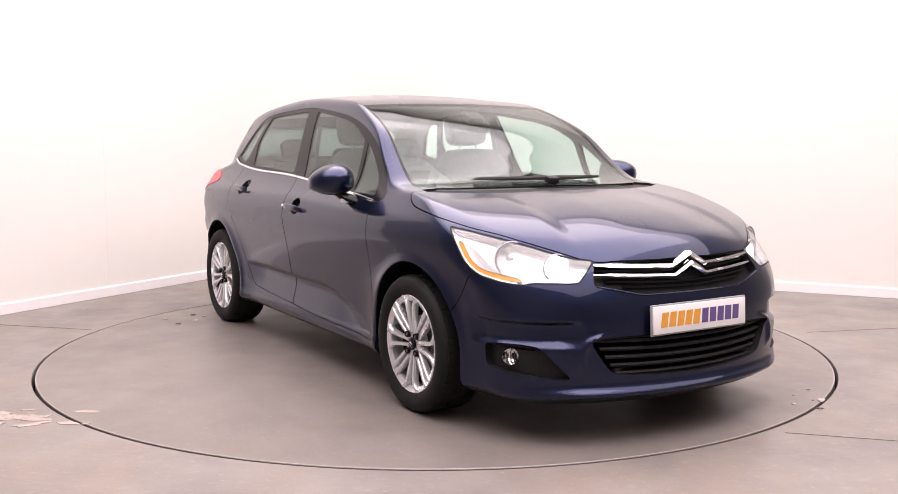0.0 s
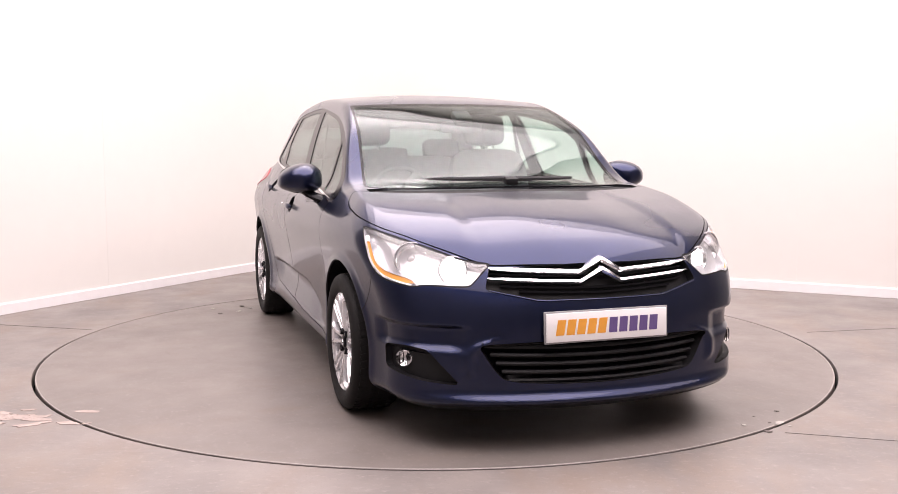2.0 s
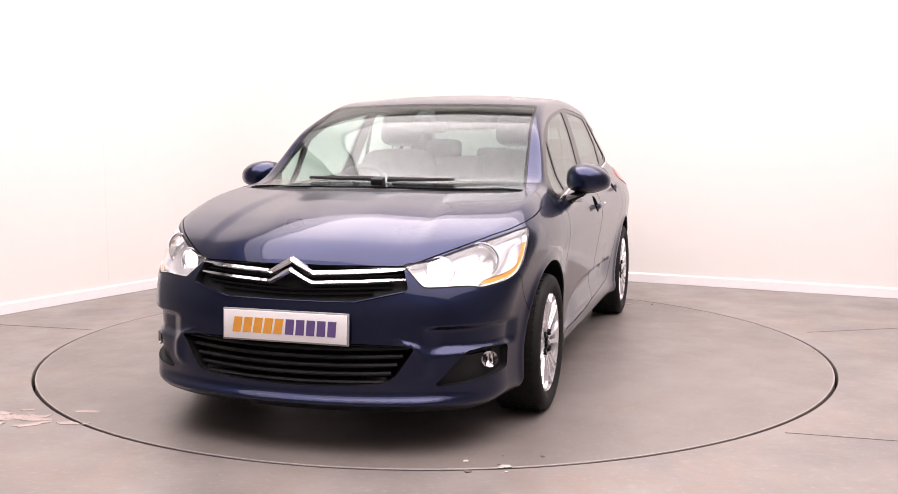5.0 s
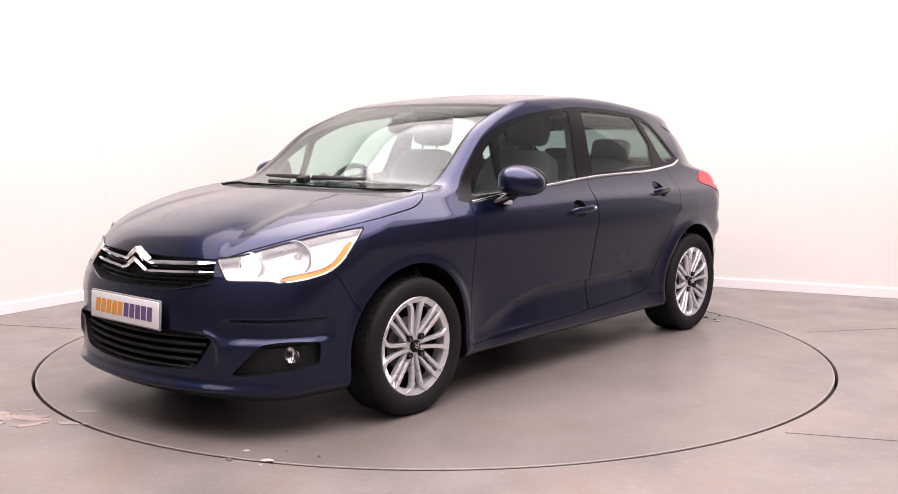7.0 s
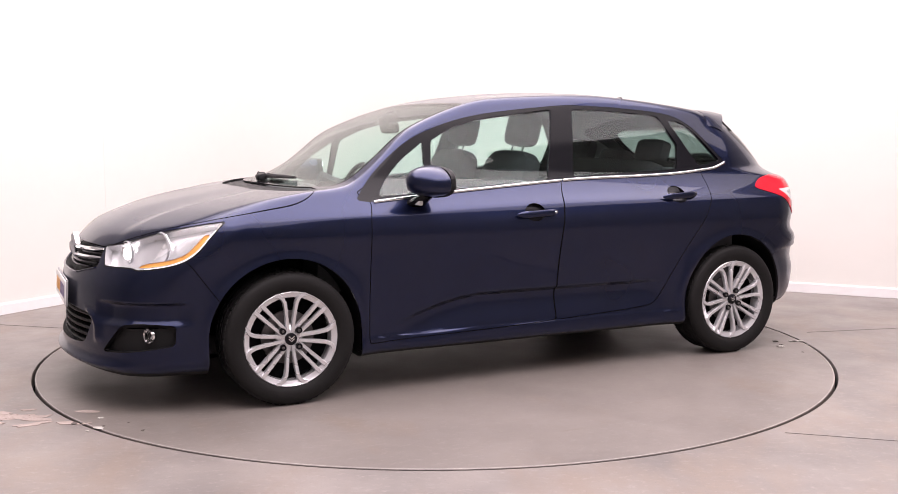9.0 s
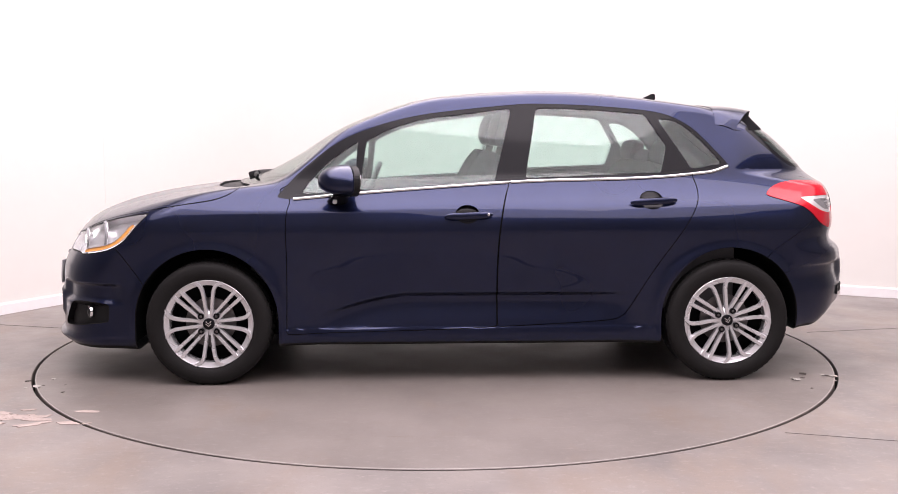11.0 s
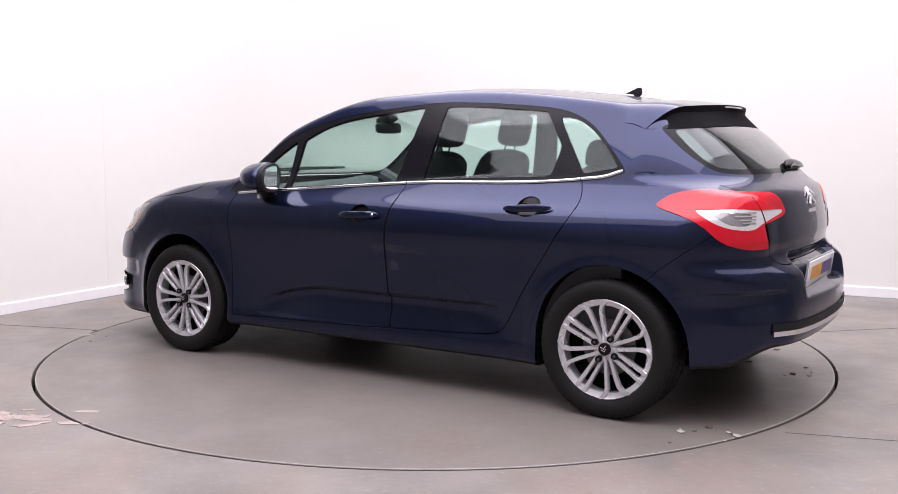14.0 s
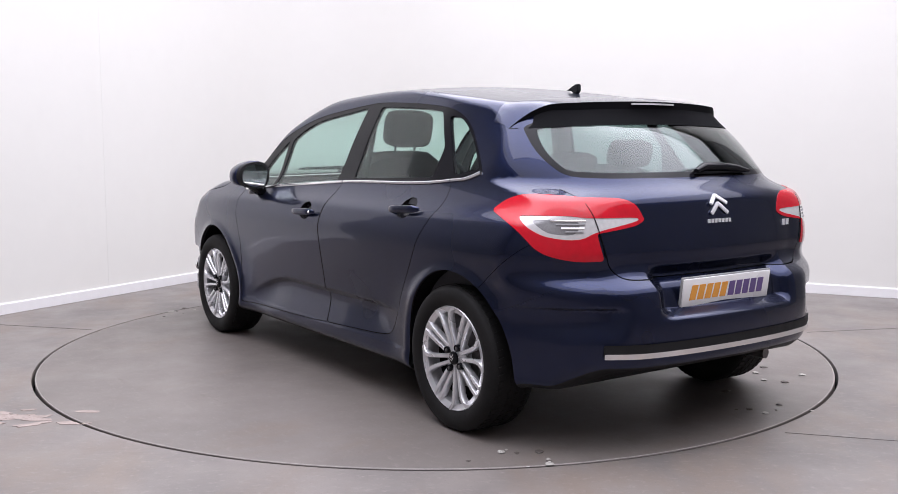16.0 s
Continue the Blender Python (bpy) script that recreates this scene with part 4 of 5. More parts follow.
def build_tail_lamp(side):
    red = panel("tail_lamp", "tail_lamp", RED, car, 0.006, side, -0.003, "red and clear wrap-around tail lamp")
    panel("clear_insert", "tail_clear", CLEAR_WHITE, red, 0.006, side, -0.001, "clear reversing and indicator lens")
    panel("lens_reflector", "tail_reflector", TAIL_GREY, red, 0.006, side, 0.0, "grey ribbed reflector behind the clear lens")
    for i in range(4):
        z = 0.918 - 0.014 * i
        path = []
        for y in np.linspace(0.76 - 0.012 * i, 0.655 + 0.004 * i, 8):
            q = on_rear(y, z)
            path.append((q[0] - 0.002, q[1] + 0.001, q[2]))
        part("lens_rib", flip(sweep(path, round_profile(0.006, 0.008, 6)), side), PLATE_GREY if i % 2 else CHROME, red, "ribbed reflector in the clear lens")
    # seam where the tailgate part of the lamp meets the wing part
    zs = np.linspace(1.0, 0.775, 12)
    p = on_rear(np.interp(zs, [0.77, 1.0], [0.588, 0.640]), zs)
    part("lamp_split", flip(sweep([(q[0] - 0.003, q[1], q[2]) for q in p], round_profile(0.004, 0.004, 6), up=(1, 0, 0)), side), DARK, red, "dark gap across the lamp")


def build_fog_lamp(side):
    rec = panel("fog_lamp_bezel", "fog_recess", BLACK_PLASTIC, car, 0.0, side, 0.03, "black recess round a fog lamp")
    well("recess_wall", "fog_recess", 0.03, BLACK_PLASTIC, rec, side)
    seat = settle(np.array([1.947, 0.776, 0.356]))
    n = Vector((0.88, 0.47, 0.0))
    c = Vector(seat) - n * 0.014
    part("fog_lamp", flip(ring_patch(c, n, 0.031, 0.02, 28), side), CHROME, rec, "round chromed fog lamp")
    cover = lathe([(0.001, 0.010), (0.02, 0.007), (0.036, 0.0)], 28)
    q = Vector(n).normalized().to_track_quat("Z", "Y").to_matrix().to_4x4()
    bmesh.ops.transform(cover, matrix=Matrix.Translation(c) @ q, verts=cover.verts)
    part("fog_lens", flip(cover, side), LENS, rec, "clear fog lamp lens")
    for k in (-1, 0, 1):
        bar = block((0.003, 0.004, 0.046), Matrix.Translation(c) @ q @ pose(0.016 * k, 0, 0.004, 90, 0, 0))
        part("fog_rib", flip(bar, side), BLACK_PLASTIC, rec)


def well(name, source, depth, mat, parent, side):
    """The side walls of a recess cut into the skin."""
    V, F = SKIN.take(source)
    N = body_g(V)
    N /= np.linalg.norm(N, axis=1)[:, None]
    e = np.concatenate([F[:, [0, 1]], F[:, [1, 2]], F[:, [2, 0]]]).tolist()
    have = {tuple(x) for x in e}
    v, f = [], []
    for s in ((1,), (-1,), (1, -1))[side]:
        for a, b in e:
            if (b, a) not in have and not (abs(V[a, 1]) < 0.002 and abs(V[b, 1]) < 0.002):
                i = len(v)
                v += [q * np.array([1, s, 1]) for q in (V[a], V[b], V[b] - N[b] * depth, V[a] - N[a] * depth)]
                f.append((i, i + 1, i + 2, i + 3) if s > 0 else (i + 3, i + 2, i + 1, i))
    mesh_object(name, np.array(v), f, mat, parent, None, None, False)


def front_bar(zfun, y0, y1, out, prof, n=41):
    ys = np.linspace(y0, y1, n)
    z = np.array([zfun(y) for y in ys])
    p = on_front(ys, z)
    p[:, 0] += out
    return sweep(p.tolist(), prof)


def build_front():
    g = panel("upper_grille", "grille", BLACK_PLASTIC, car, 0.0, 2, 0.035, "black grille with two bright chevron bars")
    well("grille_well", "grille", 0.036, BLACK_PLASTIC, g, 2)
    # each bar dips level along the grille and peaks in a chevron at the middle
    for base, tip, half in ((0.703, 0.752, 0.442), (0.663, 0.713, 0.458)):
        def zf(y, base=base, tip=tip):
            a = abs(y)
            return base + (tip - base) * max(0.0, 1 - a / 0.088) ** 1.0 + 0.018 * (a / 0.45) ** 1.5
        ys = np.concatenate([np.linspace(-half, -0.13, 14), np.linspace(-0.11, 0.11, 23), np.linspace(0.13, half, 14)])
        z = np.array([zf(y) for y in ys])
        p = on_front(ys, np.clip(z, 0, 0.735))
        bulge = 0.022 * np.clip(1 - np.abs(ys) / 0.16, 0, 1)
        p[:, 0] = on_front(ys, 0 * ys + 0.66)[:, 0] - 0.02 + bulge - 0.25 * (z - 0.66)
        p[:, 2] = z
        w = 0.0085
        sc = [0.35 + 0.65 * min(1, (half - abs(y)) / 0.08) + 0.35 * max(0, 1 - abs(y) / 0.10) for y in ys]
        part("chevron_bar", sweep(p.tolist(), [(-0.012, -w), (0.006, -w), (0.013, 0), (0.006, w), (-0.012, w)][::-1], scale=sc), CHROME, g, "bright chrome bar with a peak at its middle")
    for z0 in (0.683, 0.640, 0.622):
        half = 0.43 if z0 > 0.65 else (0.40 if z0 > 0.63 else 0.33)
        part("grille_slat", front_bar(lambda y: z0 + 0.015 * (abs(y) / 0.45) ** 1.5, -half, half, -0.03, [(-0.01, -0.004), (0.008, -0.004), (0.008, 0.004), (-0.01, 0.004)]), BLACK_GLOSS, g)
    lip = front_bar(lambda y: 0.6005 + 0.04 * max(0, (abs(y) - 0.27) / 0.19) ** 1.0, -0.455, 0.455, 0.001, round_profile(0.012, 0.006, 8))
    part("grille_lip", lip, PAINT, g, "dark blue lip below the grille")
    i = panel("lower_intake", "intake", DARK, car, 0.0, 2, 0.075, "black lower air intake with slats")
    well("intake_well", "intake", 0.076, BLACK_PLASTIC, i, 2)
    for k in range(5):
        z0 = 0.418 - 0.033 * k
        half = 0.475 - 0.022 * k
        part("intake_slat", front_bar(lambda y: z0 - 0.004 + 0.010 * (abs(y) / 0.5) ** 2, -half, half, -0.028, [(-0.03, -0.007), (0.008, -0.007), (0.012, 0.0), (0.008, 0.007), (-0.03, 0.007)]), BLACK_PLASTIC, i, "black intake slat")
    part("intake_frame", front_bar(lambda y: 0.438 - 0.006 * (abs(y) / 0.5) ** 2, -0.495, 0.495, -0.035, round_profile(0.06, 0.02, 8)), BLACK_PLASTIC, i)
    for sgn in (1, -1):
        part("intake_blank", block((0.03, 0.12, 0.035), pose(2.12, 0.335 * sgn, 0.292, 0, 0, -15 * sgn), 0.008), BLACK_PLASTIC, i, "plain panel in the intake corner")
    build_plate(2.219, 0.499, 0, 3)
    # wipers lie at the foot of the windscreen
    for y0, y1, lift in ((-0.02, -0.40, 0.018), (0.04, 0.36, 0.016)):
        ys = np.linspace(y0, y1, 18)
        p = on_top(1.175 - 0.42 * (ys ** 2) * 1.0, ys)
        p[:, 2] += lift
        wiper = part("wiper", sweep(p.tolist(), [(-0.012, -0.012), (0.012, -0.012), (0.010, 0.002), (0.0, 0.012), (-0.010, 0.002)], scale=list(np.linspace(1, 0.55, 18))), BLACK_PLASTIC, car, "black windscreen wiper at rest")
    part("wiper_hub", block((0.05, 0.065, 0.035), pose(1.20, 0.0, 1.022, 0, 15, 0), 0.01), BLACK_PLASTIC, car, "black wiper joint")
    # antenna and rear-view mirror
    b = bmesh.new()
    roof = float(on_top(np.array([-1.09]), np.array([0.0]))[0, 2])
    outline = [(-1.035, 0.014), (-1.075, 0.030), (-1.098, 0.042), (-1.118, 0.042), (-1.120, 0.012), (-1.105, -0.004), (-1.085, -0.004), (-1.080, 0.012)]
    rings = [[b.verts.new((x, y, roof + z)) for x, z in outline] for y in (-0.011, 0.011)]
    b.faces.new(rings[0])
    b.faces.new(rings[1][::-1])
    for j in range(len(outline)):
        k2 = (j + 1) % len(outline)
        b.faces.new((rings[0][j], rings[1][j], rings[1][k2], rings[0][k2]))
    bmesh.ops.bevel(b, geom=b.edges[:], offset=0.003, segments=2, affect="EDGES")
    part("aerial", b, BLACK_PLASTIC, car, "short black roof aerial")


def build_plate(x, z, rear, tilt):
    """White display plate with ten slanted strokes, half orange and half purple."""
    s = -1 if rear else 1
    m = pose(x, 0, z, 0, -tilt, 0) if not rear else pose(x, 0, z, 0, tilt, 180)
    p = part("display_plate", block((0.008, 0.524, 0.112), m, 0.0015), PLATE_WHITE, car, "white display plate with orange and purple strokes")
    part("plate_backing", block((0.008, 0.538, 0.126), m @ pose(-0.006, 0, 0), 0.002), PLATE_GREY, p, "grey plate surround")
    for i in range(10):
        b = bmesh.new()
        y0 = -0.224 + 0.0445 * i + (0.006 if i > 4 else 0)
        h, w, lean = 0.060, 0.035, 0.010 if i < 5 else 0.004
        vs = [b.verts.new(q) for q in ((0.0045, y0, -h / 2), (0.0045, y0 + w, -h / 2), (0.0045, y0 + w + lean, h / 2), (0.0045, y0 + lean, h / 2))]
        b.faces.new(vs)
        ex = bmesh.ops.extrude_face_region(b, geom=b.faces[:])
        bmesh.ops.translate(b, vec=(0.0012, 0, 0), verts=[e for e in ex["geom"] if isinstance(e, bmesh.types.BMVert)])
        bmesh.ops.transform(b, matrix=m, verts=b.verts)
        part("stroke", b, ORANGE if i < 5 else PURPLE, p, "", False)


def build_rear():
    build_plate(-2.020, 0.622, 1, 7)
    # chrome strip in a black insert low on the bumper
    ys = np.linspace(-0.62, 0.62, 41)
    p = on_rear(ys, 0.405 + 0 * ys)
    q = p.copy()
    p[:, 0] -= 0.004
    ins = part("bumper_insert", sweep([(a, b, c + 0.028) for a, b, c in q.tolist()], [(-0.01, -0.03), (0.003, -0.03), (0.003, 0.012), (-0.01, 0.016)][::-1]), BLACK_PLASTIC, car, "black insert low in the rear bumper")
    part("chrome_strip", sweep(p.tolist(), [(0.004, -0.013), (-0.008, -0.011), (-0.009, 0.010), (0.004, 0.012)]), CHROME, ins, "bright strip across the rear bumper")
    # emblem of two chevrons, with a row of small bright letters as bars
    for z0 in (0.960, 0.925):
        arms = bmesh.new()
        e = float(on_rear(0.0, z0 + 0.02)[0])
        lean = math.degrees(math.atan2(float(on_rear(0.0, z0 + 0.06)[0]) - float(on_rear(0.0, z0)[0]), 0.06))
        for sgn in (1, -1):
            block((0.008, 0.066, 0.016), pose(e - 0.005, 0, z0 + 0.02, 0, lean, 0) @ pose(0, 0.024 * sgn, 0, -41 * sgn, 0, 0), 0.002, bm=arms)
        part("chevron_emblem", arms, SATIN, car, "bright chevron emblem on the tailgate")
    for i in range(7):
        y = 0.066 - 0.021 * i
        e = on_rear(y, 0.895)
        part("badge_bar", block((0.004, 0.014, 0.016), pose(e[0] - 0.002, y, 0.895)), SATIN, car, "small bright badge bar", False)
    for i in range(2):
        y = -0.45 - 0.036 * i
        e = on_rear(y, 0.865)
        part("badge_bar", block((0.004, 0.024, 0.026), pose(e[0] - 0.002, y, 0.865, 0, 0, 15)), SATIN, car, "small bright badge bar", False)
    # rear wiper
    path = []
    for y, z in ((0.02, 1.092), (-0.04, 1.108), (-0.14, 1.108), (-0.24, 1.100), (-0.33, 1.088)):
        e = on_rear(y, z)
        path.append((e[0] - 0.022, y, z))
    part("rear_wiper", sweep(path, round_profile(0.038, 0.046, 14), up=(1, 0, 0), scale=[0.55, 1.0, 1.0, 0.85, 0.35]), BLACK_GLOSS, car, "black rear wiper arm with a domed cover")
    bl = []
    for y in np.linspace(0.02, -0.30, 9):
        e = on_rear(y, 1.085)
        bl.append((e[0] - 0.010, y, 1.085))
    part("rear_wiper_blade", sweep(bl, round_profile(0.012, 0.012, 8)), BLACK_PLASTIC, car)


def build_spoiler(gate):
    """Roof-end spoiler: a tapering blade over the rear window with a dark underside."""
    ny, nx = 41, 12
    ys = np.linspace(-0.632, 0.632, ny)
    top, low = [], []
    for y in ys:
        a = abs(y)
        x0 = -1.275 - 0.02 * (1 - a / 0.632) - 0.05 * max(0, a - 0.5)
        x1 = -1.592 + 0.33 * a ** 2 + 0.9 * max(0, a - 0.44) ** 1.5
        xs = np.linspace(x0, x1, nx)
        z0 = float(on_top(np.array([x0]), np.array([y]))[0, 2])
        z1 = 1.381 - 0.06 * a * a - 4.0 * max(0, a - 0.48) ** 2
        t = np.linspace(0, 1, nx)
        zz = z0 + 0.003 + (z1 - z0) * t + 0.008 * np.sin(np.pi * t)
        under = on_top(xs, 0 * xs + y)[:, 2]
        zz = np.maximum(zz, np.where(np.abs(under - zz) < 0.03, under + 0.003, zz))
        th = 0.004 + (0.026 - 0.05 * max(0, a - 0.4)) * t
        top.append(np.stack([xs, 0 * xs + y, zz], 1))
        low.append(np.stack([xs + 0.004, 0 * xs + y * 0.985, zz - th], 1))
    top, low = np.array(top), np.array(low)

    def sheet(a):
        b = bmesh.new()
        g = [[b.verts.new(p) for p in row] for row in a]
        for r0, r1 in zip(g, g[1:]):
            for i in range(len(r0) - 1):
                b.faces.new((r0[i], r1[i], r1[i + 1], r0[i + 1]))
        return b, g
    b, g = sheet(top)
    sp = part("spoiler", b, PAINT, gate, "dark blue roof spoiler with a black underside")
    skirt = np.concatenate([np.stack([top[:, -1], low[:, -1]], 1)])
    part("spoiler_edge", sheet(skirt)[0], DARK, sp, "gloss black rear edge")
    # the dark underside runs from the tip edge forward to the glass
    glass_z = 1.285 - 0.045 * ys ** 2
    foot = on_rear(ys * 0.985, glass_z)
    foot[:, 0] -= 0.004
    tip = low[:, -1]
    part("spoiler_underside", sheet(np.stack([tip, tip * 0.55 + foot * 0.45 + np.array([0.012, 0, 0.010]), foot], 1))[0], DARK, sp, "black underside of the spoiler")
    for k in (0, -1):
        rim = np.stack([top[k], np.linspace(low[k, 0], foot[k], nx)], 1)
        part("spoiler_side", sheet(rim)[0], BLACK_PLASTIC, sp)
    bl = np.array([[top[j, -1][0] - 0.001, top[j, -1][1], top[j, -1][2] - 0.010] for j in range(16, 25)])
    part("brake_light", sweep([tuple(q) for q in bl], [(-0.006, -0.004), (0.006, -0.004), (0.006, 0.003), (-0.006, 0.003)]), CLEAR_WHITE, sp, "clear high-level brake light strip")


def build_wheel(x, side):
    """A tyre on an alloy rim with eight pairs of spokes; its axis lies along y."""
    y = 0.858
    turn = pose(x, y if not side else -y, 0.3085, -90 if not side else 90, 0, 0) @ pose(0, 0, 0, 0, 0, 15 if x < 0 else 0)

    def put(bm):
        bmesh.ops.transform(bm, matrix=turn, verts=bm.verts)
        return bm
    # local z points outwards
    barrel = lathe([(0.209, -0.19), (0.203, -0.10), (0.195, -0.06), (0.192, -0.02), (0.195, -0.002), (0.205, 0.002), (0.214, 0.006), (0.219, 0.009), (0.2225, 0.006), (0.2225, -0.008)], 72)
    rim = part("wheel", put(barrel), ALLOY, car, "silver multi-spoke alloy wheel with a black tyre")
    ty = lathe([(0.209, -0.195), (0.235, -0.207), (0.272, -0.210), (0.297, -0.198), (0.3075, -0.180), (0.3085, -0.10), (0.3085, -0.02), (0.306, 0.0), (0.299, 0.012), (0.287, 0.019), (0.266, 0.022),
                (0.246, 0.019), (0.231, 0.012), (0.2205, 0.004)], 96)
    tyre = part("tyre", put(ty), RUBBER, rim, "black rubber road tyre", True, 60)
    tread = bmesh.new()
    for k in range(60):
        a = 2 * math.pi * k / 60
        for h, dz in ((-0.165, 0.03), (-0.11, 0.022), (-0.075, 0.022), (-0.022, 0.03)):
            block((0.006, 0.023, dz), Matrix.Rotation(a + h, 4, "Z") @ pose(0.3078, 0, h, 12, 0, 0), bm=tread)
    tagged(part("tread", put(tread), RUBBER, tyre, "", False), kind="stuff")
    # near-black disc added behind the spokes, shade of the gaps as colour
    part("spoke_gap_backing", put(lathe([(0.001, -0.09), (0.193, -0.09), (0.198, -0.03)], 48)), DARK, rim)
    disc = lathe([(0.05, -0.055), (0.125, -0.055), (0.125, -0.07), (0.05, -0.07)], 48, True)
    part("brake_disc", put(disc), STEEL, rim, "grey steel brake disc")
    part("hub", put(lathe([(0.001, -0.008), (0.030, -0.008), (0.046, -0.014), (0.062, -0.026), (0.068, -0.05)], 40)), ALLOY, rim)
    for k in range(8):
        a = k * math.pi / 4
        flare = k % 2 == 0
        for sgn in (1, -1):
            if flare:
                pts = [(0.032, 0.011, -0.012), (0.085, 0.017, -0.006), (0.14, 0.023, 0.002), (0.180, 0.030, 0.006), (0.203, 0.041, 0.006), (0.216, 0.060, 0.004), (0.219, 0.078, 0.002)]
            else:
                pts = [(0.040, 0.015, -0.014), (0.09, 0.0165, -0.008), (0.14, 0.0185, -0.002), (0.185, 0.0205, 0.003), (0.212, 0.022, 0.004), (0.228, 0.022, 0.004)]
            path = [Matrix.Rotation(a, 4, "Z") @ Vector((u * 0.94, v * 0.94 * sgn, w)) for u, v, w in pts]
            sc = list(np.linspace(0.85, 1.1, len(pts)))
            b = sweep(path, [(-0.0095, -0.022), (0.0095, -0.022), (0.0105, -0.002), (0.007, 0.005), (-0.007, 0.005), (-0.0105, -0.002)], up=(0, 0, 1), scale=sc)
            part("spoke", put(b), ALLOY, rim, "", True, 30)
    for k in range(4):
        a = math.pi / 4 + k * math.pi / 2
        c = Matrix.Rotation(a, 4, "Z") @ Vector((0.054, 0, 0))
        part("bolt_socket", put(lathe_at([(0.001, 0.000), (0.010, 0.000), (0.0145, 0.005), (0.016, -0.012)], c)), BLACK_GLOSS, rim)
        part("wheel_bolt", put(lathe_at([(0.001, 0.005), (0.006, 0.004), (0.0075, -0.004)], c)), STEEL, rim, "steel wheel bolt")
    cap = part("centre_cap", put(lathe([(0.001, 0.005), (0.022, 0.004), (0.028, 0.001), (0.029, -0.012)], 32)), BLACK_GLOSS, rim, "black centre cap with a small emblem")
    for v0 in (0.004, -0.008):
        em = sweep([(-0.013, v0 - 0.006, 0.007), (0, v0 + 0.006, 0.008), (0.013, v0 - 0.006, 0.007)], [(-0.002, -0.003), (0.002, -0.003), (0.002, 0.001), (-0.002, 0.001)])
        part("cap_emblem", put(em), CHROME, cap, "", False)


def lathe_at(profile, c, n=20):
    b = lathe(profile, n)
    bmesh.ops.translate(b, vec=(c.x, c.y, 0), verts=b.verts)
    return b


def build_arch(x, side):
    """Dark liner over a wheel."""
    b = bmesh.new()
    rows = []
    angles = np.linspace(math.pi, 0, 33)
    wide = arch_radius(x, np.cos(angles))
    lip = on_side(x + (wide + 0.006) * np.cos(angles), 0.315 + 0.374 * np.sin(angles))[:, 1] - 0.008
    for inset, r in ((0.0, -0.002), (0.03, 0.002), (0.28, 0.002), (0.34, 0.002)):
        arc = [(x + (w + r) * math.cos(a), e - inset, 0.315 + (0.368 + r) * math.sin(a)) for a, e, w in zip(angles, lip, wide)]
        arc = [(arc[0][0], arc[0][1] - 0.01, 0.29 if x < 0 else 0.21)] + arc + [(arc[-1][0], arc[-1][1] - 0.01, 0.21)]
        rows.append([b.verts.new(p) for p in arc])
    for a, c in zip(rows, rows[1:]):
        for i in range(34):
            b.faces.new((a[i], a[i + 1], c[i + 1], c[i]))
    b.verts.ensure_lookup_table()
    b.faces.new(rows[-1])
    part("wheel_arch_liner", flip(b, side), DARK, car, "black wheel arch liner")


def cushion(w, h, d, bulge=0.02):
    """A padded block, w along y, h along z, d along x."""
    b = bmesh.new()
    bmesh.ops.create_cube(b, size=1)
    bmesh.ops.subdivide_edges(b, edges=b.edges[:], cuts=5, use_grid_fill=True)
    for v in b.verts:
        x, y, z = v.co * 2
        r = max(abs(x), abs(y), abs(z))
        k = (abs(x) ** 5 + abs(y) ** 5 + abs(z) ** 5) ** (1 / 5)
        v.co = Vector((x, y, z)) * (r / k) * 0.5
        v.co = Vector((v.co.x * d + bulge * (1 - y * y) * (1 - z * z) * (1 if x > 0 else 0), v.co.y * w, v.co.z * h))
    return b


def build_seat(y, x=0.02):
    seat = part("front_seat", xform(cushion(0.50, 0.16, 0.52), pose(x + 0.28, y, 0.52, 0, -6, 0)), FABRIC, car, "dark fabric front seat with a headrest on two posts")
    part("backrest", xform(cushion(0.50, 0.66, 0.15, 0.03), pose(x - 0.06, y, 0.84, 0, -20, 0)), FABRIC, seat)
    part("headrest", xform(cushion(0.27, 0.19, 0.10, 0.02), pose(x - 0.215, y, 1.275, 0, -14, 0)), FABRIC, seat, "padded dark headrest")
    for s in (-0.06, 0.06):
        part("headrest_post", sweep([(x - 0.165, y + s, 1.12), (x - 0.20, y + s, 1.24)], round_profile(0.013, 0.013, 8), up=(1, 0, 0)), CHROME, seat, "bright headrest post")


def xform(b, m):
    bmesh.ops.transform(b, matrix=m, verts=b.verts)
    return b


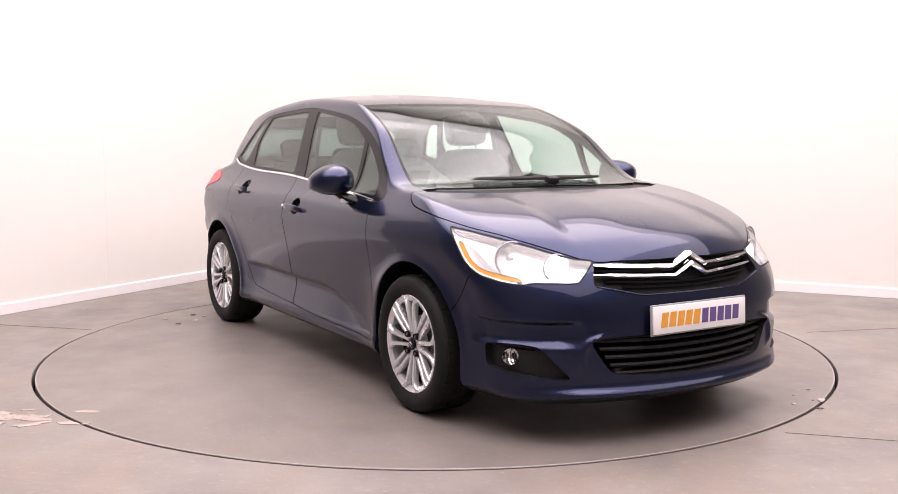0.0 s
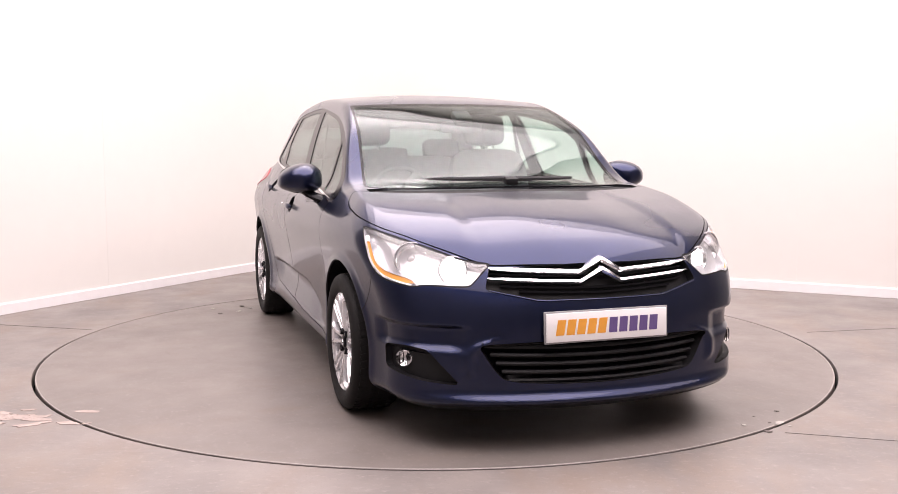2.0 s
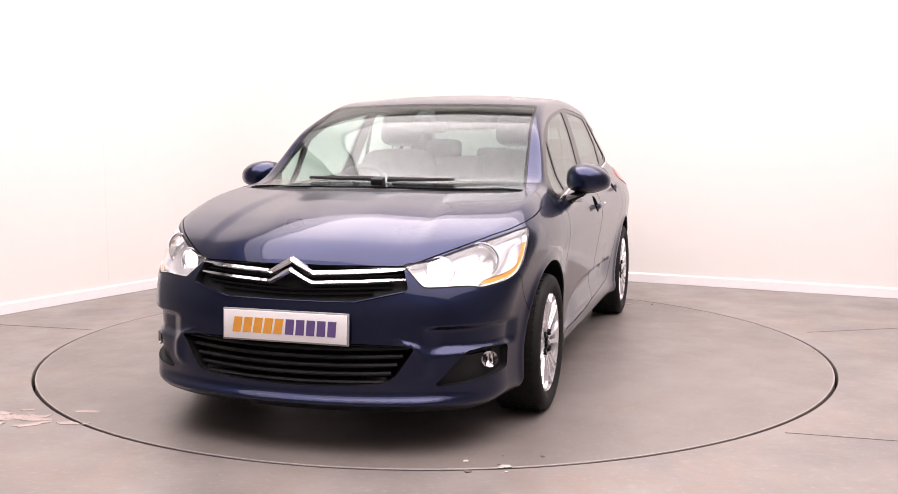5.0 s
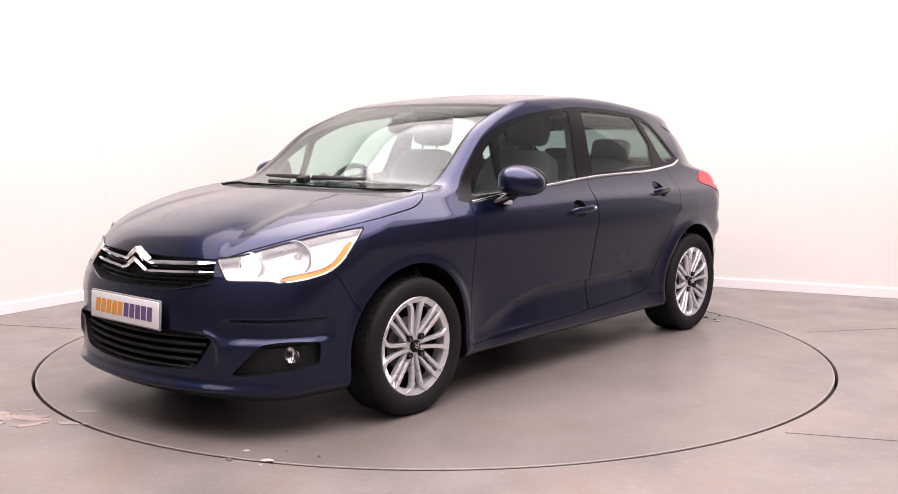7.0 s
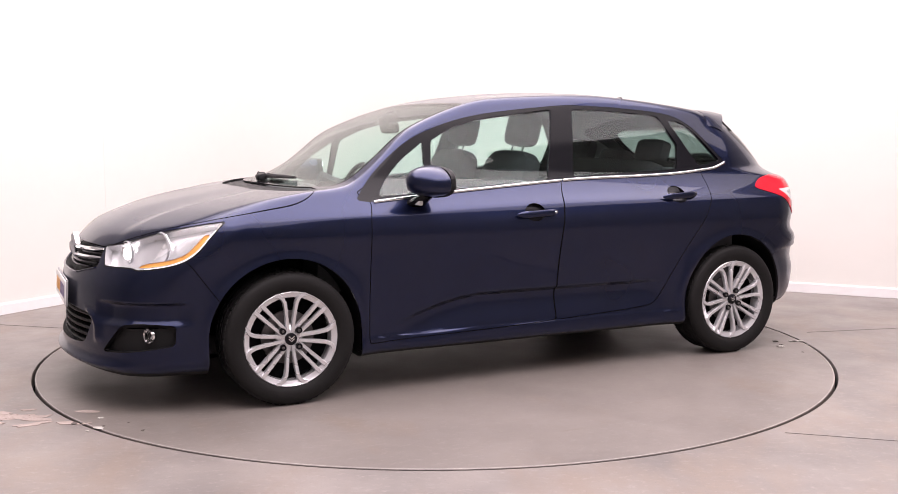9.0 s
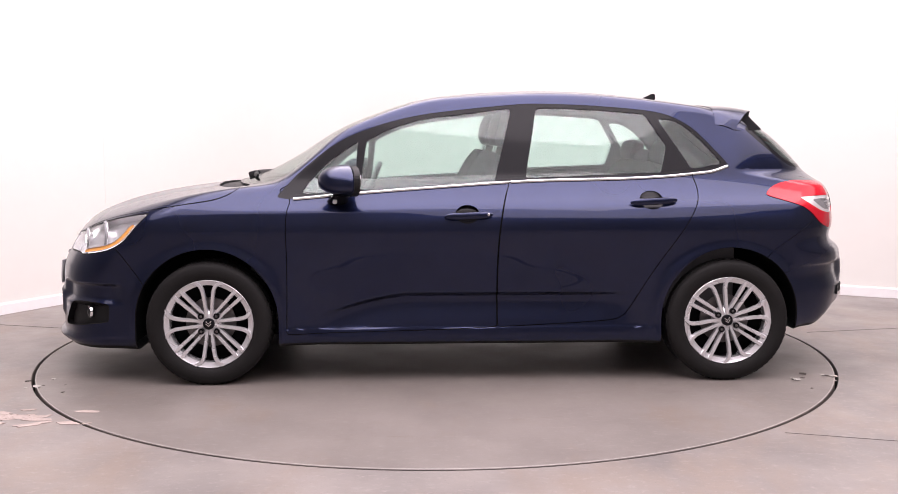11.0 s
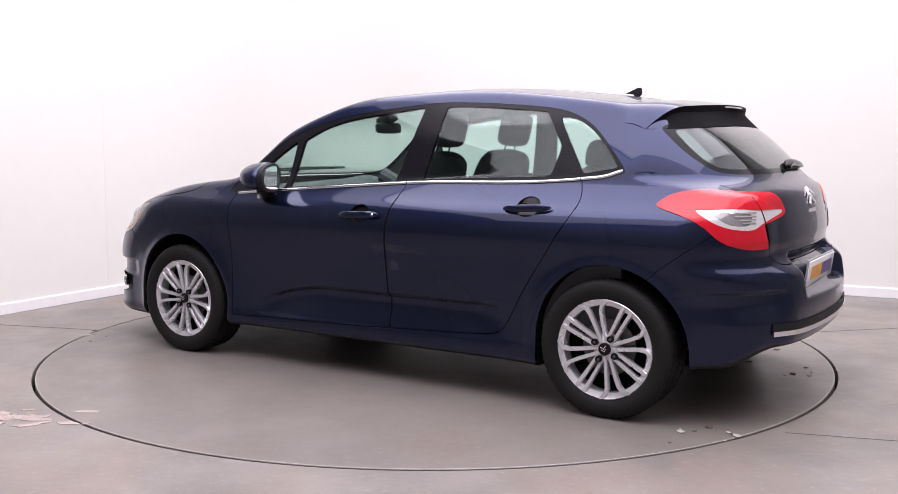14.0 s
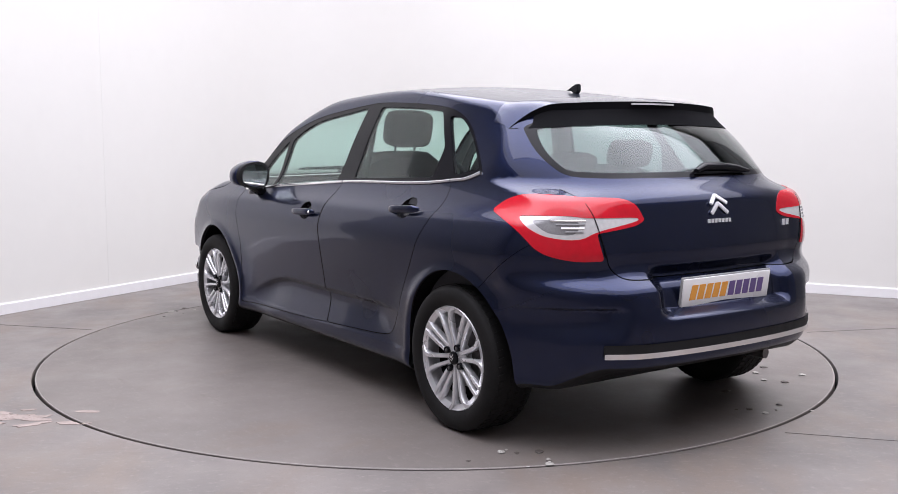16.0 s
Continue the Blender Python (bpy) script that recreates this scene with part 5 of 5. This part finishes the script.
def build_cabin():
    part("cabin_floor", block((2.9, 1.36, 0.05), pose(-0.15, 0, 0.32), 0.01), CABIN, car, "dark cabin floor")
    # dashboard: a deep padded shelf under the windscreen
    xs = [(0.70, 0.50), (0.74, 0.86), (0.80, 0.925), (0.92, 0.955), (1.05, 0.955), (1.16, 0.935), (1.18, 0.50)]
    b = bmesh.new()
    rows = []
    for y in np.linspace(-0.68, 0.68, 25):
        hump = 0.035 * math.exp(-((y + 0.36) / 0.17) ** 2) + 0.015 * math.exp(-(y / 0.15) ** 2)
        rows.append([b.verts.new((x - 0.13 * abs(y) ** 2 if x > 0.9 else x, y, z + (hump if 0.72 < x < 1.0 else 0) - 0.05 * abs(y) ** 3)) for x, z in xs])
    for a, c in zip(rows, rows[1:]):
        for i in range(len(xs) - 1):
            b.faces.new((a[i], a[i + 1], c[i + 1], c[i]))
    b.faces.new(rows[0])
    b.faces.new(rows[-1][::-1])
    dash = part("dashboard", b, CABIN, car, "dark grey padded dashboard", True, 50)
    ring = [Matrix.Rotation(2 * math.pi * i / 40, 4, "X") @ Vector((0, 0, 0.185)) for i in range(41)]
    m = pose(0.56, -0.36, 0.90, 0, -24, 0)
    wheel = part("steering_wheel", sweep([m @ p for p in ring], round_profile(0.03, 0.03, 10), up=[(m.to_3x3() @ Vector((1, 0, 0)))[:] for _ in ring], cap=False), CABIN, car, "dark steering wheel")
    part("steering_hub", xform(cushion(0.17, 0.15, 0.05), m), CABIN, wheel)
    for a in (0, 120, 240):
        part("steering_spoke", xform(block((0.02, 0.04, 0.16), pose(0, 0, 0.10), 0.005), m @ pose(0, 0, 0, a + 90 if a == 0 else a + 90, 0, 0)), CABIN, wheel)
    part("steering_column", sweep([m @ Vector((0, 0, 0)), m @ Vector((0.22, 0, 0))], round_profile(0.1, 0.1, 10), up=(0, 1, 0)), CABIN, wheel)
    part("interior_mirror", xform(cushion(0.24, 0.065, 0.03, 0.0), pose(0.46, 0, 1.285, 0, 10, 0)), BLACK_PLASTIC, car, "interior rear-view mirror")
    part("mirror_mount", block((0.10, 0.10, 0.05), pose(0.47, 0, 1.335, 0, 28, 0), 0.012), BLACK_PLASTIC, car)
    build_seat(0.37)
    build_seat(-0.37)
    rear = part("rear_seat", xform(cushion(1.30, 0.18, 0.50), pose(-0.62, 0, 0.52, 0, -6, 0)), FABRIC, car, "dark fabric rear bench with headrests")
    part("backrest", xform(cushion(1.30, 0.62, 0.16), pose(-0.95, 0, 0.80, 0, -22, 0)), FABRIC, rear)
    for y in (-0.38, 0.0, 0.38):
        part("headrest", xform(cushion(0.26, 0.13 if y else 0.09, 0.09), pose(-1.08, y, 1.15 if y else 1.11, 0, -16, 0)), FABRIC, rear, "padded rear headrest")
    part("parcel_shelf", block((0.55, 1.20, 0.02), pose(-1.40, 0, 1.02), 0.006), CABIN, car, "dark parcel shelf")
    for s in (1, -1):
        part("door_card", block((2.2, 0.04, 0.60), pose(-0.25, 0.775 * s, 0.66, 0, 0, 0), 0.01), CABIN, car, "dark inner door lining")
        # inner pillar and belt
        part("seat_belt", sweep([(-0.24, 0.60 * s, 1.30), (-0.22, 0.66 * s, 0.95), (-0.20, 0.68 * s, 0.6)], [(-0.024, -0.002), (0.024, -0.002), (0.024, 0.002), (-0.024, 0.002)], up=(0, 1, 0)), CABIN, car, "dark grey seat belt")
    part("exhaust", sweep([(-1.2, -0.42, 0.27), (-1.6, -0.42, 0.27), (-1.88, -0.45, 0.27)], round_profile(0.05, 0.05, 12)), STEEL, car, "steel exhaust pipe")
    part("rear_axle", sweep([(-1.25, -0.66, 0.30), (-1.25, 0.66, 0.30)], round_profile(0.09, 0.09, 12)), BLACK_PLASTIC, car, "dark rear axle beam")
    part("floor_tub", block((3.1, 1.1, 0.10), pose(0.1, 0, 0.25), 0.02), BLACK_PLASTIC, car, "black car underside")


build_panels()
for sx in (1.304, -1.304):
    for sd in (0, 1):
        build_wheel(sx, sd)
        build_arch(sx, sd)
build_cabin()


def crumbs():
    """Dirt crumbs and dark rubber marks lying on the disc round the car."""
    rnd = random.Random(4)
    for x, y, r, n in ((-1.9, 0.95, 0.16, 9), (1.95, 0.9, 0.16, 8), (-1.85, -0.3, 0.3, 8), (-1.6, -1.0, 0.15, 5)):
        for _ in range(n):
            px, py = x + rnd.uniform(-r, r), y + rnd.uniform(-r, r)
            s = rnd.uniform(0.006, 0.02)
            b = bmesh.new()
            bmesh.ops.create_icosphere(b, subdivisions=1, radius=s)
            for v in b.verts:
                v.co *= rnd.uniform(0.7, 1.2)
                v.co.z = v.co.z * 0.25 + s * 0.2
                v.co.x *= rnd.uniform(1.0, 1.5)
            bmesh.ops.transform(b, matrix=pose(px, py, 0, 0, 0, rnd.uniform(0, 180)), verts=b.verts)
            part("dirt_crumb", b, DEBRIS if rnd.random() < 0.6 else OIL, turntable, "pale crumb of dirt on the turntable", False)


crumbs()


def motions():
    rows = [(t, pose(0, 0, 0, 0, 0, a)) for t, a in TURN]
    walk(turntable, rows)
    walk(car, [(t, m @ pose(CAR_X, CAR_Y, 0)) for t, m in rows])


motions()
